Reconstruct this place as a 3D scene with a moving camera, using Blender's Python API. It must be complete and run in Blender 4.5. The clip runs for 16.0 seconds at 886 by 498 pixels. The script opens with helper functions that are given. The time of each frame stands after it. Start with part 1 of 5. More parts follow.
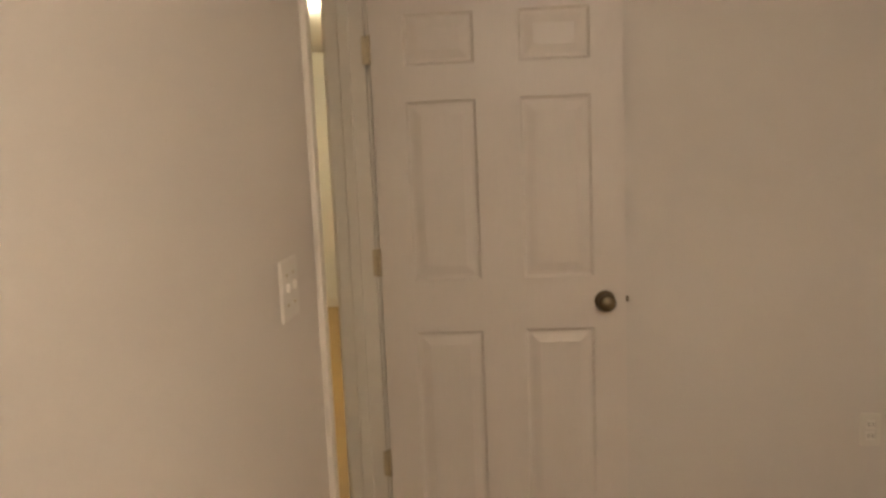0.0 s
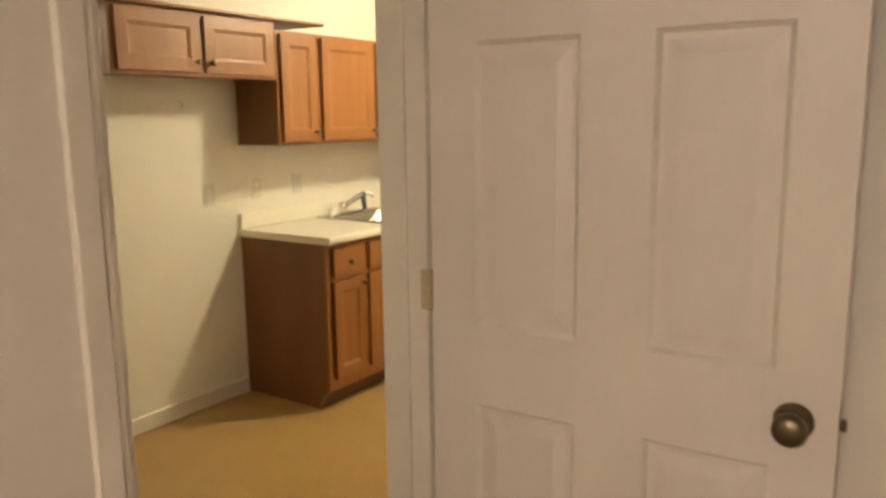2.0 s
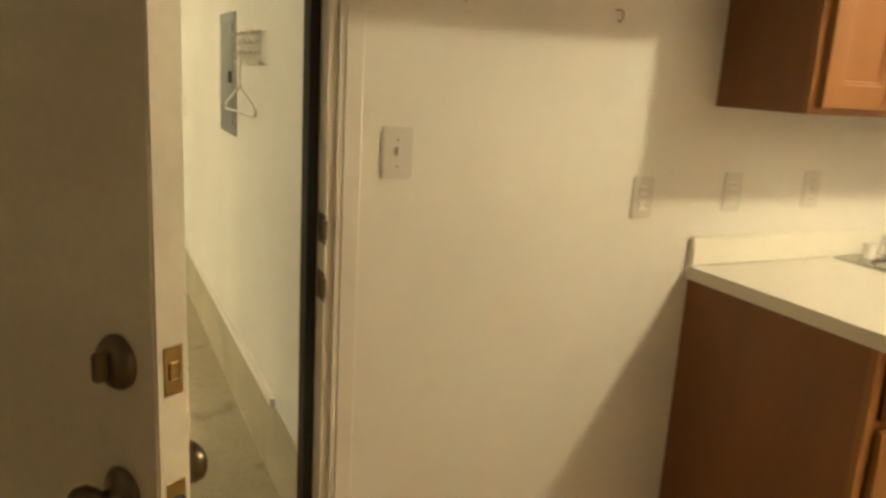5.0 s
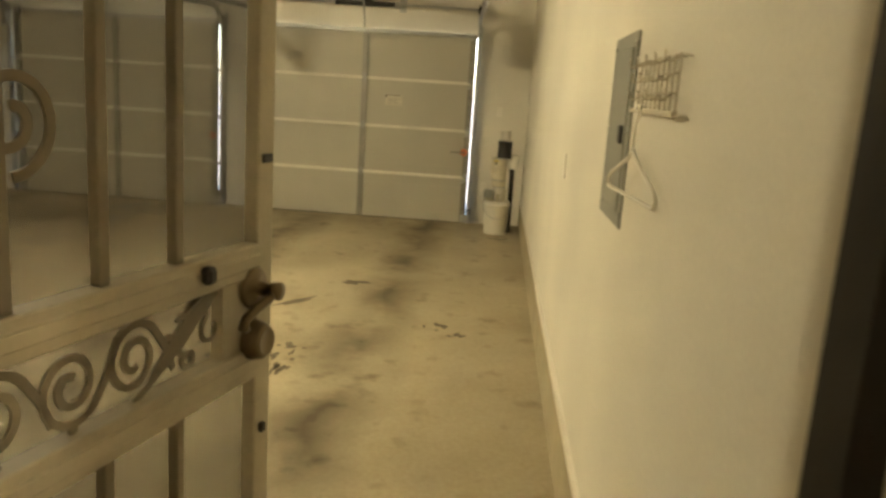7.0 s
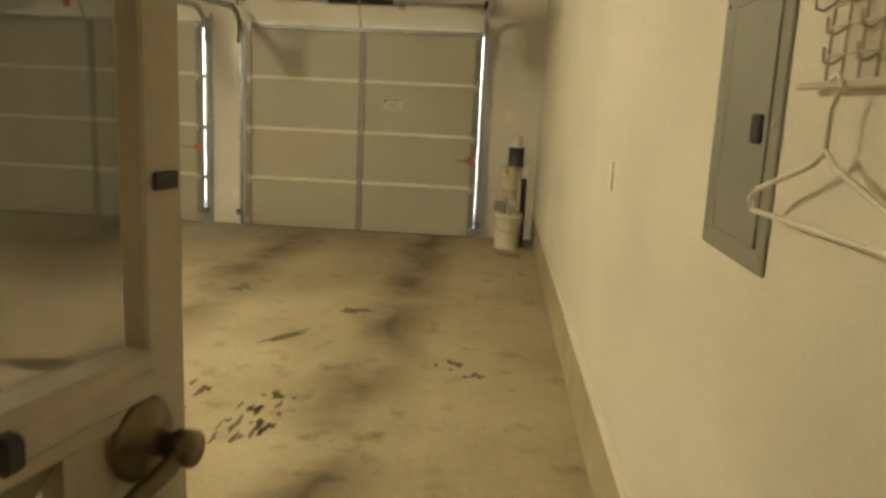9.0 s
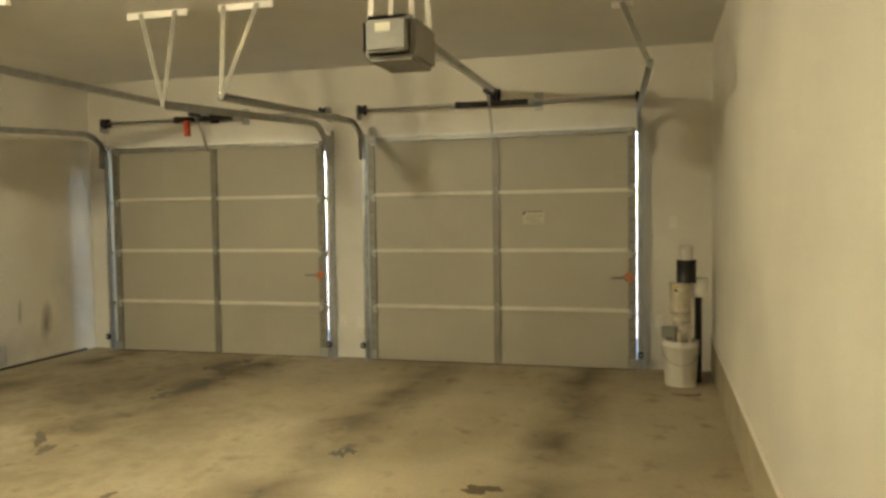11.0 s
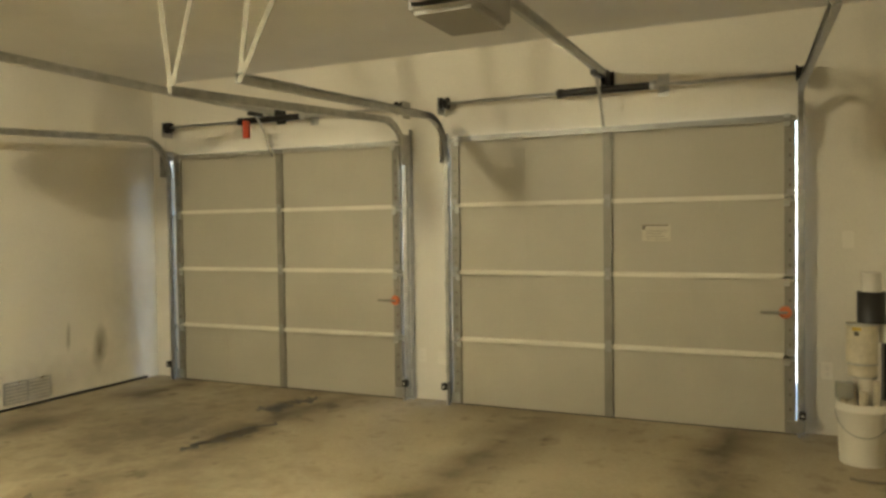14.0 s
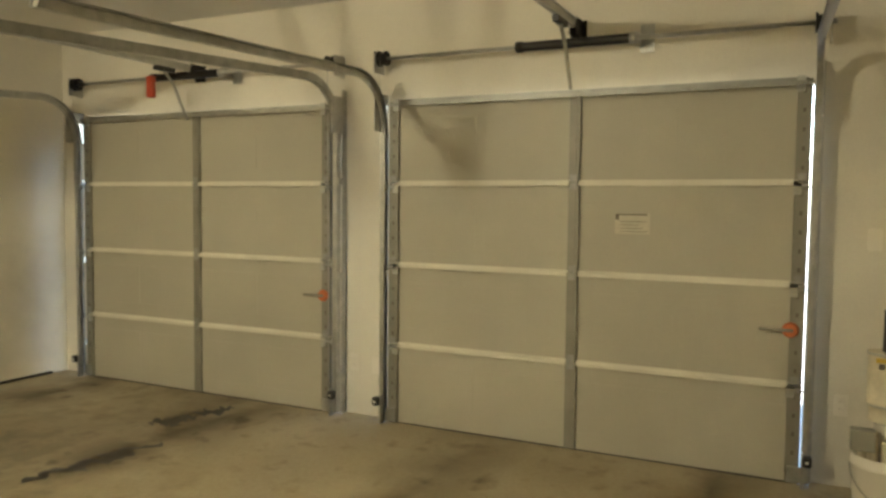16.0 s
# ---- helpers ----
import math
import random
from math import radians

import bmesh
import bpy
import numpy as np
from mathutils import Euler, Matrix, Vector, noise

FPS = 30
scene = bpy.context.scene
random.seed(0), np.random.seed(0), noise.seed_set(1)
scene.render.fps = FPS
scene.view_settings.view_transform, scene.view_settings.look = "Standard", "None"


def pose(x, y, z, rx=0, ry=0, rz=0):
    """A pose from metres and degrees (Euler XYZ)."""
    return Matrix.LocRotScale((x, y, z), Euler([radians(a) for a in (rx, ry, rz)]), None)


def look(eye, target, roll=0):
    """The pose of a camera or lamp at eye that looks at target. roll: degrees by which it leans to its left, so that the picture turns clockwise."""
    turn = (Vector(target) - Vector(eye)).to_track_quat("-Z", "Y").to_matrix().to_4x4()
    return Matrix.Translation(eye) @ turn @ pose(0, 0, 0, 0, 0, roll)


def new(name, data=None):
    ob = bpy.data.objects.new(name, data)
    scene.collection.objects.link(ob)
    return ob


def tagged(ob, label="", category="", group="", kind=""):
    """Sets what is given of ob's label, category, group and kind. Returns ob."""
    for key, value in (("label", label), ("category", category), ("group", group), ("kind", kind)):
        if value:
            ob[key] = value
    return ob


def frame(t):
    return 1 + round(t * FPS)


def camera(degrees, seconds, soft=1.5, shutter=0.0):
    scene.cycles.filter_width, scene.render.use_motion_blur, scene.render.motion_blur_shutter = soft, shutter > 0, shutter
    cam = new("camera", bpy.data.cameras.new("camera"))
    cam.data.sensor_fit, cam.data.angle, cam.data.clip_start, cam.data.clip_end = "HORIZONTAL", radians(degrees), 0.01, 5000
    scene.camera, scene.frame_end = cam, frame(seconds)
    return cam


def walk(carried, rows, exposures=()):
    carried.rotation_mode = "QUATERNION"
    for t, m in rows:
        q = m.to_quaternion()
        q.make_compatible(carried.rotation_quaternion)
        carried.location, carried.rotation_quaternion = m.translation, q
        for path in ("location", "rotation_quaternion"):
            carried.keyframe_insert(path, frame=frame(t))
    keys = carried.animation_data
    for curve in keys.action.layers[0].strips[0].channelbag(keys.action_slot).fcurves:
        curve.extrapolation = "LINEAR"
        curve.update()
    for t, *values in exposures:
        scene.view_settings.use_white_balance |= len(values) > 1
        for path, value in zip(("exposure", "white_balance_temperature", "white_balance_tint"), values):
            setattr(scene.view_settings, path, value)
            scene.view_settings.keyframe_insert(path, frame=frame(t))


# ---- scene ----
cam = camera(60.0, 16.0, 2.8, 0.35)
PATH = [
    (0, (0.439, 0.474, 1.508), (0.275, 2.449, 1.245), -2.4),
    (0.5, (0.726, 0.654, 1.550), (0.297, 2.583, 1.240), -1.2),
    (1, (0.973, 1.022, 1.550), (0.231, 2.850, 1.222), -0.6),
    (1.5, (0.973, 1.358, 1.521), (0.051, 3.102, 1.192), -0.6),
    (2, (0.956, 1.632, 1.510), (-0.135, 3.274, 1.169), -0.7),
    (2.5, (0.836, 1.990, 1.487), (-0.425, 3.490, 1.092), -1.3),
    (3, (0.561, 2.205, 1.475), (-0.791, 3.615, 1.046), -0.6),
    (3.5, (0.209, 2.445, 1.460), (-1.238, 3.747, 1.001), 0.3),
    (4, (-0.131, 2.599, 1.480), (-1.655, 3.794, 0.981), 1.8),
    (4.5, (-0.419, 2.728, 1.477), (-2.035, 3.790, 0.964), 3.1),
    (5, (-0.600, 2.894, 1.424), (-2.361, 3.730, 0.973), 3.3),
    (5.2, (-0.698, 2.959, 1.402), (-2.507, 3.704, 0.985), 3.3),
    (6.2, (-1.400, 3.165, 1.412), (-3.332, 3.400, 0.985), 3.8),
    (7.3, (-1.976, 3.090, 1.429), (-3.930, 2.921, 1.039), 4.1),
    (7.5, (-2.020, 3.051, 1.425), (-3.973, 2.882, 1.030), 4.4),
    (8, (-2.145, 2.990, 1.426), (-4.096, 2.922, 0.991), 4.6),
    (8.5, (-2.340, 2.991, 1.391), (-4.292, 2.974, 0.955), 3.2),
    (9, (-2.587, 3.014, 1.371), (-4.548, 2.894, 0.996), 2.7),
    (9.5, (-2.846, 3.031, 1.384), (-4.809, 2.777, 1.094), 0.8),
    (10, (-3.302, 3.149, 1.331), (-5.257, 2.772, 1.137), 0.2),
    (10.2, (-3.421, 3.123, 1.339), (-5.374, 2.726, 1.175), -0.2),
    (12.3, (-4.426, 2.819, 1.391), (-6.281, 2.073, 1.346), -0.8),
    (12.5, (-4.513, 2.793, 1.382), (-6.364, 2.036, 1.337), -0.8),
    (13, (-4.734, 2.760, 1.399), (-6.572, 1.975, 1.339), -0.8),
    (13.5, (-4.937, 2.727, 1.386), (-6.770, 1.929, 1.324), -0.8),
    (14, (-5.170, 2.827, 1.380), (-6.985, 1.991, 1.322), -0.8),
    (14.5, (-5.446, 2.796, 1.360), (-7.264, 1.967, 1.302), -0.4),
    (15, (-5.740, 2.755, 1.373), (-7.564, 1.936, 1.299), -0.1),
    (15.5, (-6.070, 2.819, 1.395), (-7.879, 1.972, 1.301), 0.3),
    (16, (-6.382, 2.865, 1.420), (-8.178, 1.992, 1.302), 0.6),
]
EXPOSURES = ((0.0, 3.65, 6500, 10), (1.0, 3.90, 6500, 10), (2.5, 4.03, 6500, 10), (5.0, 4.03, 6500, 10), (7.3, 3.75, 6950, 10), (9.0, 3.50, 6950, 10), (10.0, 3.46, 6650, 10), (12.5, 3.79, 6500, 10), (16.0, 3.79, 6450, 10))
walk(cam, [(t, look(eye, target, roll)) for t, eye, target, roll in PATH], EXPOSURES)

# ---- world and light ----
world = bpy.data.worlds.new("sky")
scene.world = world
world.use_nodes = True
sky = world.node_tree.nodes.new("ShaderNodeTexSky")
sky.sky_type, sky.sun_disc = "NISHITA", False
sky.sun_elevation, sky.sun_rotation = radians(35), radians(120)
world.node_tree.links.new(sky.outputs[0], world.node_tree.nodes["Background"].inputs["Color"])
world.node_tree.nodes["Background"].inputs["Strength"].default_value = 0.15
sun = new("sun", bpy.data.lights.new("sun", "SUN"))
sun.data.energy, sun.data.angle, sun.data.color = 3.5, radians(0.6), (1.0, 0.95, 0.86)
sun.matrix_basis = look((0, 0, 30), (-12, -21, 0))
# colour and strength of the three lit lamps
KLAMP = ((1.0, 0.85, 0.57), 20.5)
HLAMP = ((1.0, 0.84, 0.71), 13.4)
GLAMP = ((1.0, 0.88, 0.60), 49.0)
BULB = (-5.95, -0.28)
# middle line, half width and depth of the tyre marks; floor stains
TYRES = ((2.44, 0.31, 1.0), (1.04, 0.38, 0.85), (-0.75, 0.62, 1.0), (-2.35, 0.55, 1.0))
STAINS = ((-7.87, -0.87, 0.15, 0.04, 40, 1), (-6.25, 0.80, 0.07, 0.40, 4, 1), (-5.86, 1.58, 0.30, 0.15, 0, 14), (-5.80, 2.0, 0.30, 0.12, 0, 28), (-6.97, 1.82, 0.035, 0.19, 53, 1), (-7.1, 0.27, 0.05, 0.03, 0, 1), (-7.63, 2.12, 0.06, 0.10, 0, 1), (-7.69, -0.66, 0.10, 0.04, 30, 1), (-6.5, 2.95, 0.2, 0.2, 0, 8))
SMUDGES = ((-10.21, 0.31, 0.10, 0.26, 0.12, 0.8), (-9.88, 0.46, 0.028, 0.17, 0.05, 0.6), (-10.6, 0.5, 0.35, 0.7, 0.0, 0.22), (-9.7, 0.1, 1.2, 0.25, 0.0, 0.25))
# oil round the spills, and wide patches that dim the brightly lit floor by colour
SOAKED_DIMMED = ((-6.9, -0.6, 1.9, 1.6, 0, 0.6), (-9.2, -1.4, 1.9, 1.3, 0, 0.75), (-8.0, -2.0, 2.0, 1.0, 0, 0.7), (-8.3, -0.3, 1.3, 0.7, 0, 0.6), (-6.6, -0.1, 1.6, 1.0, 0, 0.6), (-9.30, -0.76, 0.62, 0.26, 12, 0.95), (-10.3, -0.98, 0.42, 0.30, 0, 0.95), (-9.75, 2.40, 0.42, 0.30, 0, 0.7), (-10.2, -2.5, 0.5, 0.35, 0, 0.7), (-7.87, -0.87, 0.3, 0.15, 40, 0.6), (-6.25, 0.80, 0.2, 0.6, 4, 0.6))
GATE_W, GATE_TURN = 0.925, 165.7

# ---- small building helpers ----
def part(name, bm, material, parent=None, label="", smooth=False):
    me = bpy.data.meshes.new(name)
    bm.normal_update()
    bm.to_mesh(me)
    bm.free()
    me.materials.append(material)
    if smooth:
        for p in me.polygons:
            p.use_smooth = True
    ob = new(name, me)
    if parent is not None:
        ob.parent = parent
    if label:
        tagged(ob, label)
    return ob


def thing(name, loc, label, category, rz=0.0, group="", kind=""):
    ob = new(name)
    ob.empty_display_size = 0.1
    ob.matrix_basis = pose(*loc, 0, 0, rz)
    return tagged(ob, label, category, group, kind)


def box(bm, x0, x1, y0, y1, z0, z1, bevel=0.0, seg=1):
    m = Matrix.Translation(((x0 + x1) / 2, (y0 + y1) / 2, (z0 + z1) / 2)) @ Matrix.Diagonal((abs(x1 - x0), abs(y1 - y0), abs(z1 - z0), 1))
    r = bmesh.ops.create_cube(bm, size=1, matrix=m)
    if bevel:
        es = {e for v in r["verts"] for e in v.link_edges}
        bmesh.ops.bevel(bm, geom=list(es), offset=bevel, segments=seg, affect="EDGES")
    return bm


def boxes(*bs, bevel=0.0):
    bm = bmesh.new()
    for b in bs:
        box(bm, *b, bevel=bevel)
    return bm


def rod(bm, a, b, r, n=10, r2=None):
    a, b = Vector(a), Vector(b)
    d = b - a
    m = Matrix.Translation((a + b) / 2) @ d.to_track_quat("Z", "Y").to_matrix().to_4x4()
    bmesh.ops.create_cone(bm, cap_ends=True, segments=n, radius1=r, radius2=r if r2 is None else r2, depth=d.length, matrix=m)
    return bm


def bar(bm, a, b, w, h, side=(0, 0, 1)):
    """A straight bar of w x h between two points."""
    a, b = Vector(a), Vector(b)
    d = (b - a).normalized()
    s = Vector(side).cross(d).normalized()
    u = d.cross(s)
    vs = [bm.verts.new(p + s * i * w / 2 + u * j * h / 2) for p in (a, b) for i, j in ((-1, -1), (1, -1), (1, 1), (-1, 1))]
    for q in ((3, 2, 1, 0), (4, 5, 6, 7), (0, 1, 5, 4), (1, 2, 6, 5), (2, 3, 7, 6), (3, 0, 4, 7)):
        bm.faces.new([vs[i] for i in q])
    return bm


def turned(bm, prof, m=None, n=24):
    """A body of revolution round z from (radius, height) pairs."""
    m = m or Matrix()
    rings = []
    for r, z in prof:
        rings.append([bm.verts.new(m @ Vector((r * math.cos(2 * math.pi * i / n), r * math.sin(2 * math.pi * i / n), z))) for i in range(n)] if r > 1e-5 else [bm.verts.new(m @ Vector((0, 0, z)))])
    for a, b in zip(rings, rings[1:]):
        for i in range(n):
            j = (i + 1) % n
            if len(a) == 1 and len(b) > 1:
                bm.faces.new((a[0], b[i], b[j]))
            elif len(b) == 1 and len(a) > 1:
                bm.faces.new((a[i], a[j], b[0]))
            elif len(a) > 1:
                bm.faces.new((a[i], a[j], b[j], b[i]))
    return bm


def tube(bm, pts, r, n=8, closed=False):
    """A round wire along points."""
    pts = [Vector(p) for p in pts]
    rings = []
    up = None
    for i, p in enumerate(pts):
        if closed:
            d = pts[(i + 1) % len(pts)] - pts[i - 1]
        else:
            d = pts[min(i + 1, len(pts) - 1)] - pts[max(i - 1, 0)]
        d.normalize()
        if up is None:
            up = d.orthogonal().normalized()
        up = (up - d * up.dot(d)).normalized()
        s = d.cross(up)
        rings.append([bm.verts.new(p + up * r * math.cos(2 * math.pi * k / n) + s * r * math.sin(2 * math.pi * k / n)) for k in range(n)])
    pairs = list(zip(rings, rings[1:])) + ([(rings[-1], rings[0])] if closed else [])
    for a, b in pairs:
        for k in range(n):
            l = (k + 1) % n
            bm.faces.new((a[k], a[l], b[l], b[k]))
    if not closed:
        bm.faces.new(rings[0][::-1])
        bm.faces.new(rings[-1])
    return bm


def ring_loft(bm, loops):
    """Join loops of equal length; returns the vertex loops."""
    vl = [[bm.verts.new(p) for p in lp] for lp in loops]
    n = len(loops[0])
    for a, b in zip(vl, vl[1:]):
        for i in range(n):
            j = (i + 1) % n
            bm.faces.new((a[i], a[j], b[j], b[i]))
    return vl


def panelled(w, h, t, panels, prof, both=True, edge=0.002):
    """A leaf in x 0..w, y 0..t, z 0..h; panels are (x0, x1, z0, z1) fields with the profile (inset, depth) on the y = 0 face and, if both, the back."""
    bm = bmesh.new()
    xs = sorted({0, w} | {p[0] for p in panels} | {p[1] for p in panels})
    zs = sorted({0, h} | {p[2] for p in panels} | {p[3] for p in panels})
    for face in ((0, 1), (t, -1)) if both else ((0, 1),):
        y0, s = face
        for i in range(len(xs) - 1):
            for j in range(len(zs) - 1):
                c = (xs[i], xs[i + 1], zs[j], zs[j + 1])
                hit = [p for p in panels if p[0] <= c[0] and p[1] >= c[1] and p[2] <= c[2] and p[3] >= c[3]]
                if hit:
                    continue
                q = [bm.verts.new((x, y0, z)) for x, z in ((c[0], c[2]), (c[1], c[2]), (c[1], c[3]), (c[0], c[3]))]
                bm.faces.new(q)
        for p in panels:
            loops = []
            for ins, dep in [(0, 0)] + list(prof):
                a, b, c, d = p[0] + ins, p[1] - ins, p[2] + ins, p[3] - ins
                loops.append([(a, y0 + s * dep, c), (b, y0 + s * dep, c), (b, y0 + s * dep, d), (a, y0 + s * dep, d)])
            vl = ring_loft(bm, loops)
            bm.faces.new(vl[-1])
    if not both:
        bm.faces.new([bm.verts.new(v) for v in ((0, t, 0), (0, t, h), (w, t, h), (w, t, 0))])
    for q in (((0, 0, 0), (0, t, 0), (w, t, 0), (w, 0, 0)), ((0, 0, h), (w, 0, h), (w, t, h), (0, t, h)), ((0, 0, 0), (0, 0, h), (0, t, h), (0, t, 0)), ((w, 0, 0), (w, t, 0), (w, t, h), (w, 0, h))):
        bm.faces.new([bm.verts.new(v) for v in q])
    bmesh.ops.remove_doubles(bm, verts=bm.verts, dist=1e-5)
    bmesh.ops.recalc_face_normals(bm, faces=bm.faces)
    return bm


# ---- materials ----
def mat(name, base, rough=0.6, metal=0.0, var=0.12, scale=3.0, fine=60.0, bump=0.02, dist=0.004, tint=None, stretch=(1, 1, 1), emit=None, coat=0.0, spec=0.5, rv=0.08):
    m = bpy.data.materials.new(name)
    m.use_nodes = True
    nt = m.node_tree
    b = nt.nodes["Principled BSDF"]
    b.inputs["Roughness"].default_value = rough
    b.inputs["Metallic"].default_value = metal
    b.inputs["Coat Weight"].default_value = coat
    b.inputs["Specular IOR Level"].default_value = spec
    tc = nt.nodes.new("ShaderNodeTexCoord")
    mp = nt.nodes.new("ShaderNodeMapping")
    mp.inputs["Scale"].default_value = stretch
    nt.links.new(tc.outputs["Object"], mp.inputs["Vector"])
    n1, n2 = nt.nodes.new("ShaderNodeTexNoise"), nt.nodes.new("ShaderNodeTexNoise")
    for n, s, d in ((n1, scale, 5), (n2, fine, 3)):
        n.inputs["Scale"].default_value = s
        n.inputs["Detail"].default_value = d
        nt.links.new(mp.outputs["Vector"], n.inputs["Vector"])
    add = nt.nodes.new("ShaderNodeMath")
    add.operation = "MULTIPLY_ADD"
    add.inputs[1].default_value = 0.35
    nt.links.new(n2.outputs["Fac"], add.inputs[0])
    nt.links.new(n1.outputs["Fac"], add.inputs[2])
    ramp = nt.nodes.new("ShaderNodeValToRGB")
    dark = tint or tuple(c * (1 - 2.2 * var) for c in base)
    ramp.color_ramp.elements[0].position, ramp.color_ramp.elements[1].position = 0.42, 0.88
    ramp.color_ramp.elements[0].color = (*dark, 1)
    ramp.color_ramp.elements[1].color = (*base, 1)
    nt.links.new(add.outputs[0], ramp.inputs["Fac"])
    nt.links.new(ramp.outputs["Color"], b.inputs["Base Color"])
    if bump:
        bp = nt.nodes.new("ShaderNodeBump")
        bp.inputs["Strength"].default_value = bump * 10
        bp.inputs["Distance"].default_value = dist
        nt.links.new(n2.outputs["Fac"], bp.inputs["Height"])
        nt.links.new(bp.outputs["Normal"], b.inputs["Normal"])
    mr = nt.nodes.new("ShaderNodeMapRange")
    mr.inputs["To Min"].default_value, mr.inputs["To Max"].default_value = max(0.03, rough - rv), min(1, rough + rv)
    nt.links.new(n1.outputs["Fac"], mr.inputs["Value"])
    nt.links.new(mr.outputs["Result"], b.inputs["Roughness"])
    if emit:
        b.inputs["Emission Color"].default_value = (*emit[0], 1)
        b.inputs["Emission Strength"].default_value = emit[1]
    return m


M_HALLWALL = mat("hall_wall_paint", (0.74, 0.69, 0.62), 0.7, var=0.03, scale=1.2, fine=140, bump=0.012, dist=0.002)
M_KWALL = mat("kitchen_wall_paint", (0.78, 0.75, 0.66), 0.6, var=0.03, scale=1.5, fine=140, bump=0.012, dist=0.002)
M_GWALL = mat("garage_wall_paint", (0.75, 0.71, 0.61), 0.75, var=0.08, scale=0.9, fine=90, bump=0.02, dist=0.003)
M_CEIL = mat("ceiling_paint", (0.76, 0.74, 0.68), 0.85, var=0.04, scale=2, fine=220, bump=0.03, dist=0.003)
M_TRIM = mat("trim_paint", (0.76, 0.71, 0.62), 0.4, var=0.03, scale=4, fine=60, bump=0.004, dist=0.001)
M_DOOR = mat("door_paint", (0.74, 0.68, 0.61), 0.42, var=0.03, scale=2.0, fine=90, bump=0.006, dist=0.001, stretch=(1, 1, 0.15))
M_BACKDOOR = mat("back_door_paint", (0.76, 0.68, 0.51), 0.5, var=0.09, scale=2.2, fine=50, bump=0.006, dist=0.001)
M_EDGE = mat("door_edge_paint", (0.76, 0.70, 0.55), 0.5, var=0.08, scale=6, fine=50, bump=0.006)
M_OAK = mat("oak", (0.335, 0.143, 0.041), 0.38, var=0.2, scale=3.5, fine=26, bump=0.006, dist=0.001, stretch=(5, 5, 0.45), tint=(0.29, 0.115, 0.030), coat=0.15)
M_OAKH = mat("oak_horizontal", (0.335, 0.143, 0.041), 0.38, var=0.2, scale=3.5, fine=26, bump=0.006, dist=0.001, stretch=(5, 0.45, 5), tint=(0.29, 0.115, 0.030), coat=0.15)
M_OAKSIDE = mat("cabinet_side_veneer", (0.25, 0.106, 0.034), 0.45, var=0.12, scale=2, fine=30, bump=0.003, dist=0.001, stretch=(3, 3, 0.4))
M_TOE = mat("toe_kick", (0.16, 0.08, 0.035), 0.6)
M_COUNTER = mat("laminate", (0.80, 0.76, 0.64), 0.30, var=0.02, scale=3, fine=60, bump=0, rv=0.015)
M_VINYL = mat("vinyl_floor", (0.46, 0.30, 0.105), 0.42, var=0.09, scale=1.6, fine=40, bump=0.005, dist=0.001)
M_CARPET = mat("hall_floor", (0.36, 0.27, 0.16), 0.9, var=0.15, scale=4, fine=200, bump=0.05)
M_STEEL = mat("stainless", (0.62, 0.60, 0.55), 0.25, 1.0, var=0.06, scale=5, fine=120, bump=0.002, dist=0.0005)
M_CHROME = mat("chrome", (0.75, 0.74, 0.72), 0.1, 1.0, var=0.02, bump=0)
M_BRONZE = mat("antique_brass", (0.21, 0.17, 0.11), 0.32, 1.0, var=0.15, scale=12, bump=0.002)
M_BRASS = mat("brass", (0.50, 0.38, 0.18), 0.35, 1.0, var=0.15, scale=20, bump=0.002)
M_BLACK = mat("black_plastic", (0.015, 0.015, 0.015), 0.45, var=0.1)
M_PLATE = mat("wall_plate", (0.78, 0.74, 0.65), 0.35, var=0.02, bump=0)
# greyed all over in place of the shadow edges round the kitchen plates
M_PLATEK = mat("greyed_wall_plate", (0.65, 0.62, 0.545), 0.4, var=0.02, bump=0)
M_PLATEH = mat("beige_wall_plate", (0.79, 0.75, 0.67), 0.45, var=0.02, bump=0)
M_LABEL = mat("faded_label", (0.56, 0.53, 0.42), 0.7, var=0.06, scale=20, bump=0)
M_FADED = mat("faded_print", (0.33, 0.31, 0.25), 0.7, bump=0)
M_STRUT = mat("dull_shaded_zinc", (0.36, 0.36, 0.335), 0.5, 0.7, var=0.14, scale=10, fine=60, bump=0.004, dist=0.001)
M_GALV = mat("galvanised_steel", (0.52, 0.52, 0.49), 0.34, 0.9, var=0.14, scale=14, fine=60, bump=0.004, dist=0.001)
M_GDOOR = mat("garage_door_back", (0.44, 0.415, 0.335), 0.55, var=0.05, scale=1.3, fine=70, bump=0.008, dist=0.001)
M_GRAIL = mat("garage_door_rail", (0.74, 0.72, 0.62), 0.55, 0.0, var=0.06, scale=4, fine=60, bump=0.004, spec=0.2)
M_GSTILE = mat("garage_door_stile", (0.27, 0.26, 0.22), 0.5, 0.3, var=0.1, scale=6, fine=60, bump=0.004)
# darker copy of the gate's iron: shade on bars and scrolls put into the colour
M_IRON_SHADED = mat("shaded_painted_iron", (0.21, 0.18, 0.125), 0.5, var=0.1, scale=6, fine=80, bump=0.01, dist=0.001)
M_HANGER = mat("dull_painted_steel", (0.29, 0.275, 0.22), 0.55, var=0.12, scale=8, fine=60, bump=0.004)
M_HINGE = mat("paint_flecked_brass", (0.60, 0.50, 0.33), 0.45, 0.3, var=0.15, scale=20, bump=0.002)
M_IRON = mat("painted_iron", (0.49, 0.445, 0.33), 0.5, var=0.1, scale=6, fine=80, bump=0.01, dist=0.001)
M_PANELGREY = mat("panel_grey", (0.30, 0.30, 0.26), 0.45, 0.2, var=0.06, scale=5, fine=90, bump=0.003)
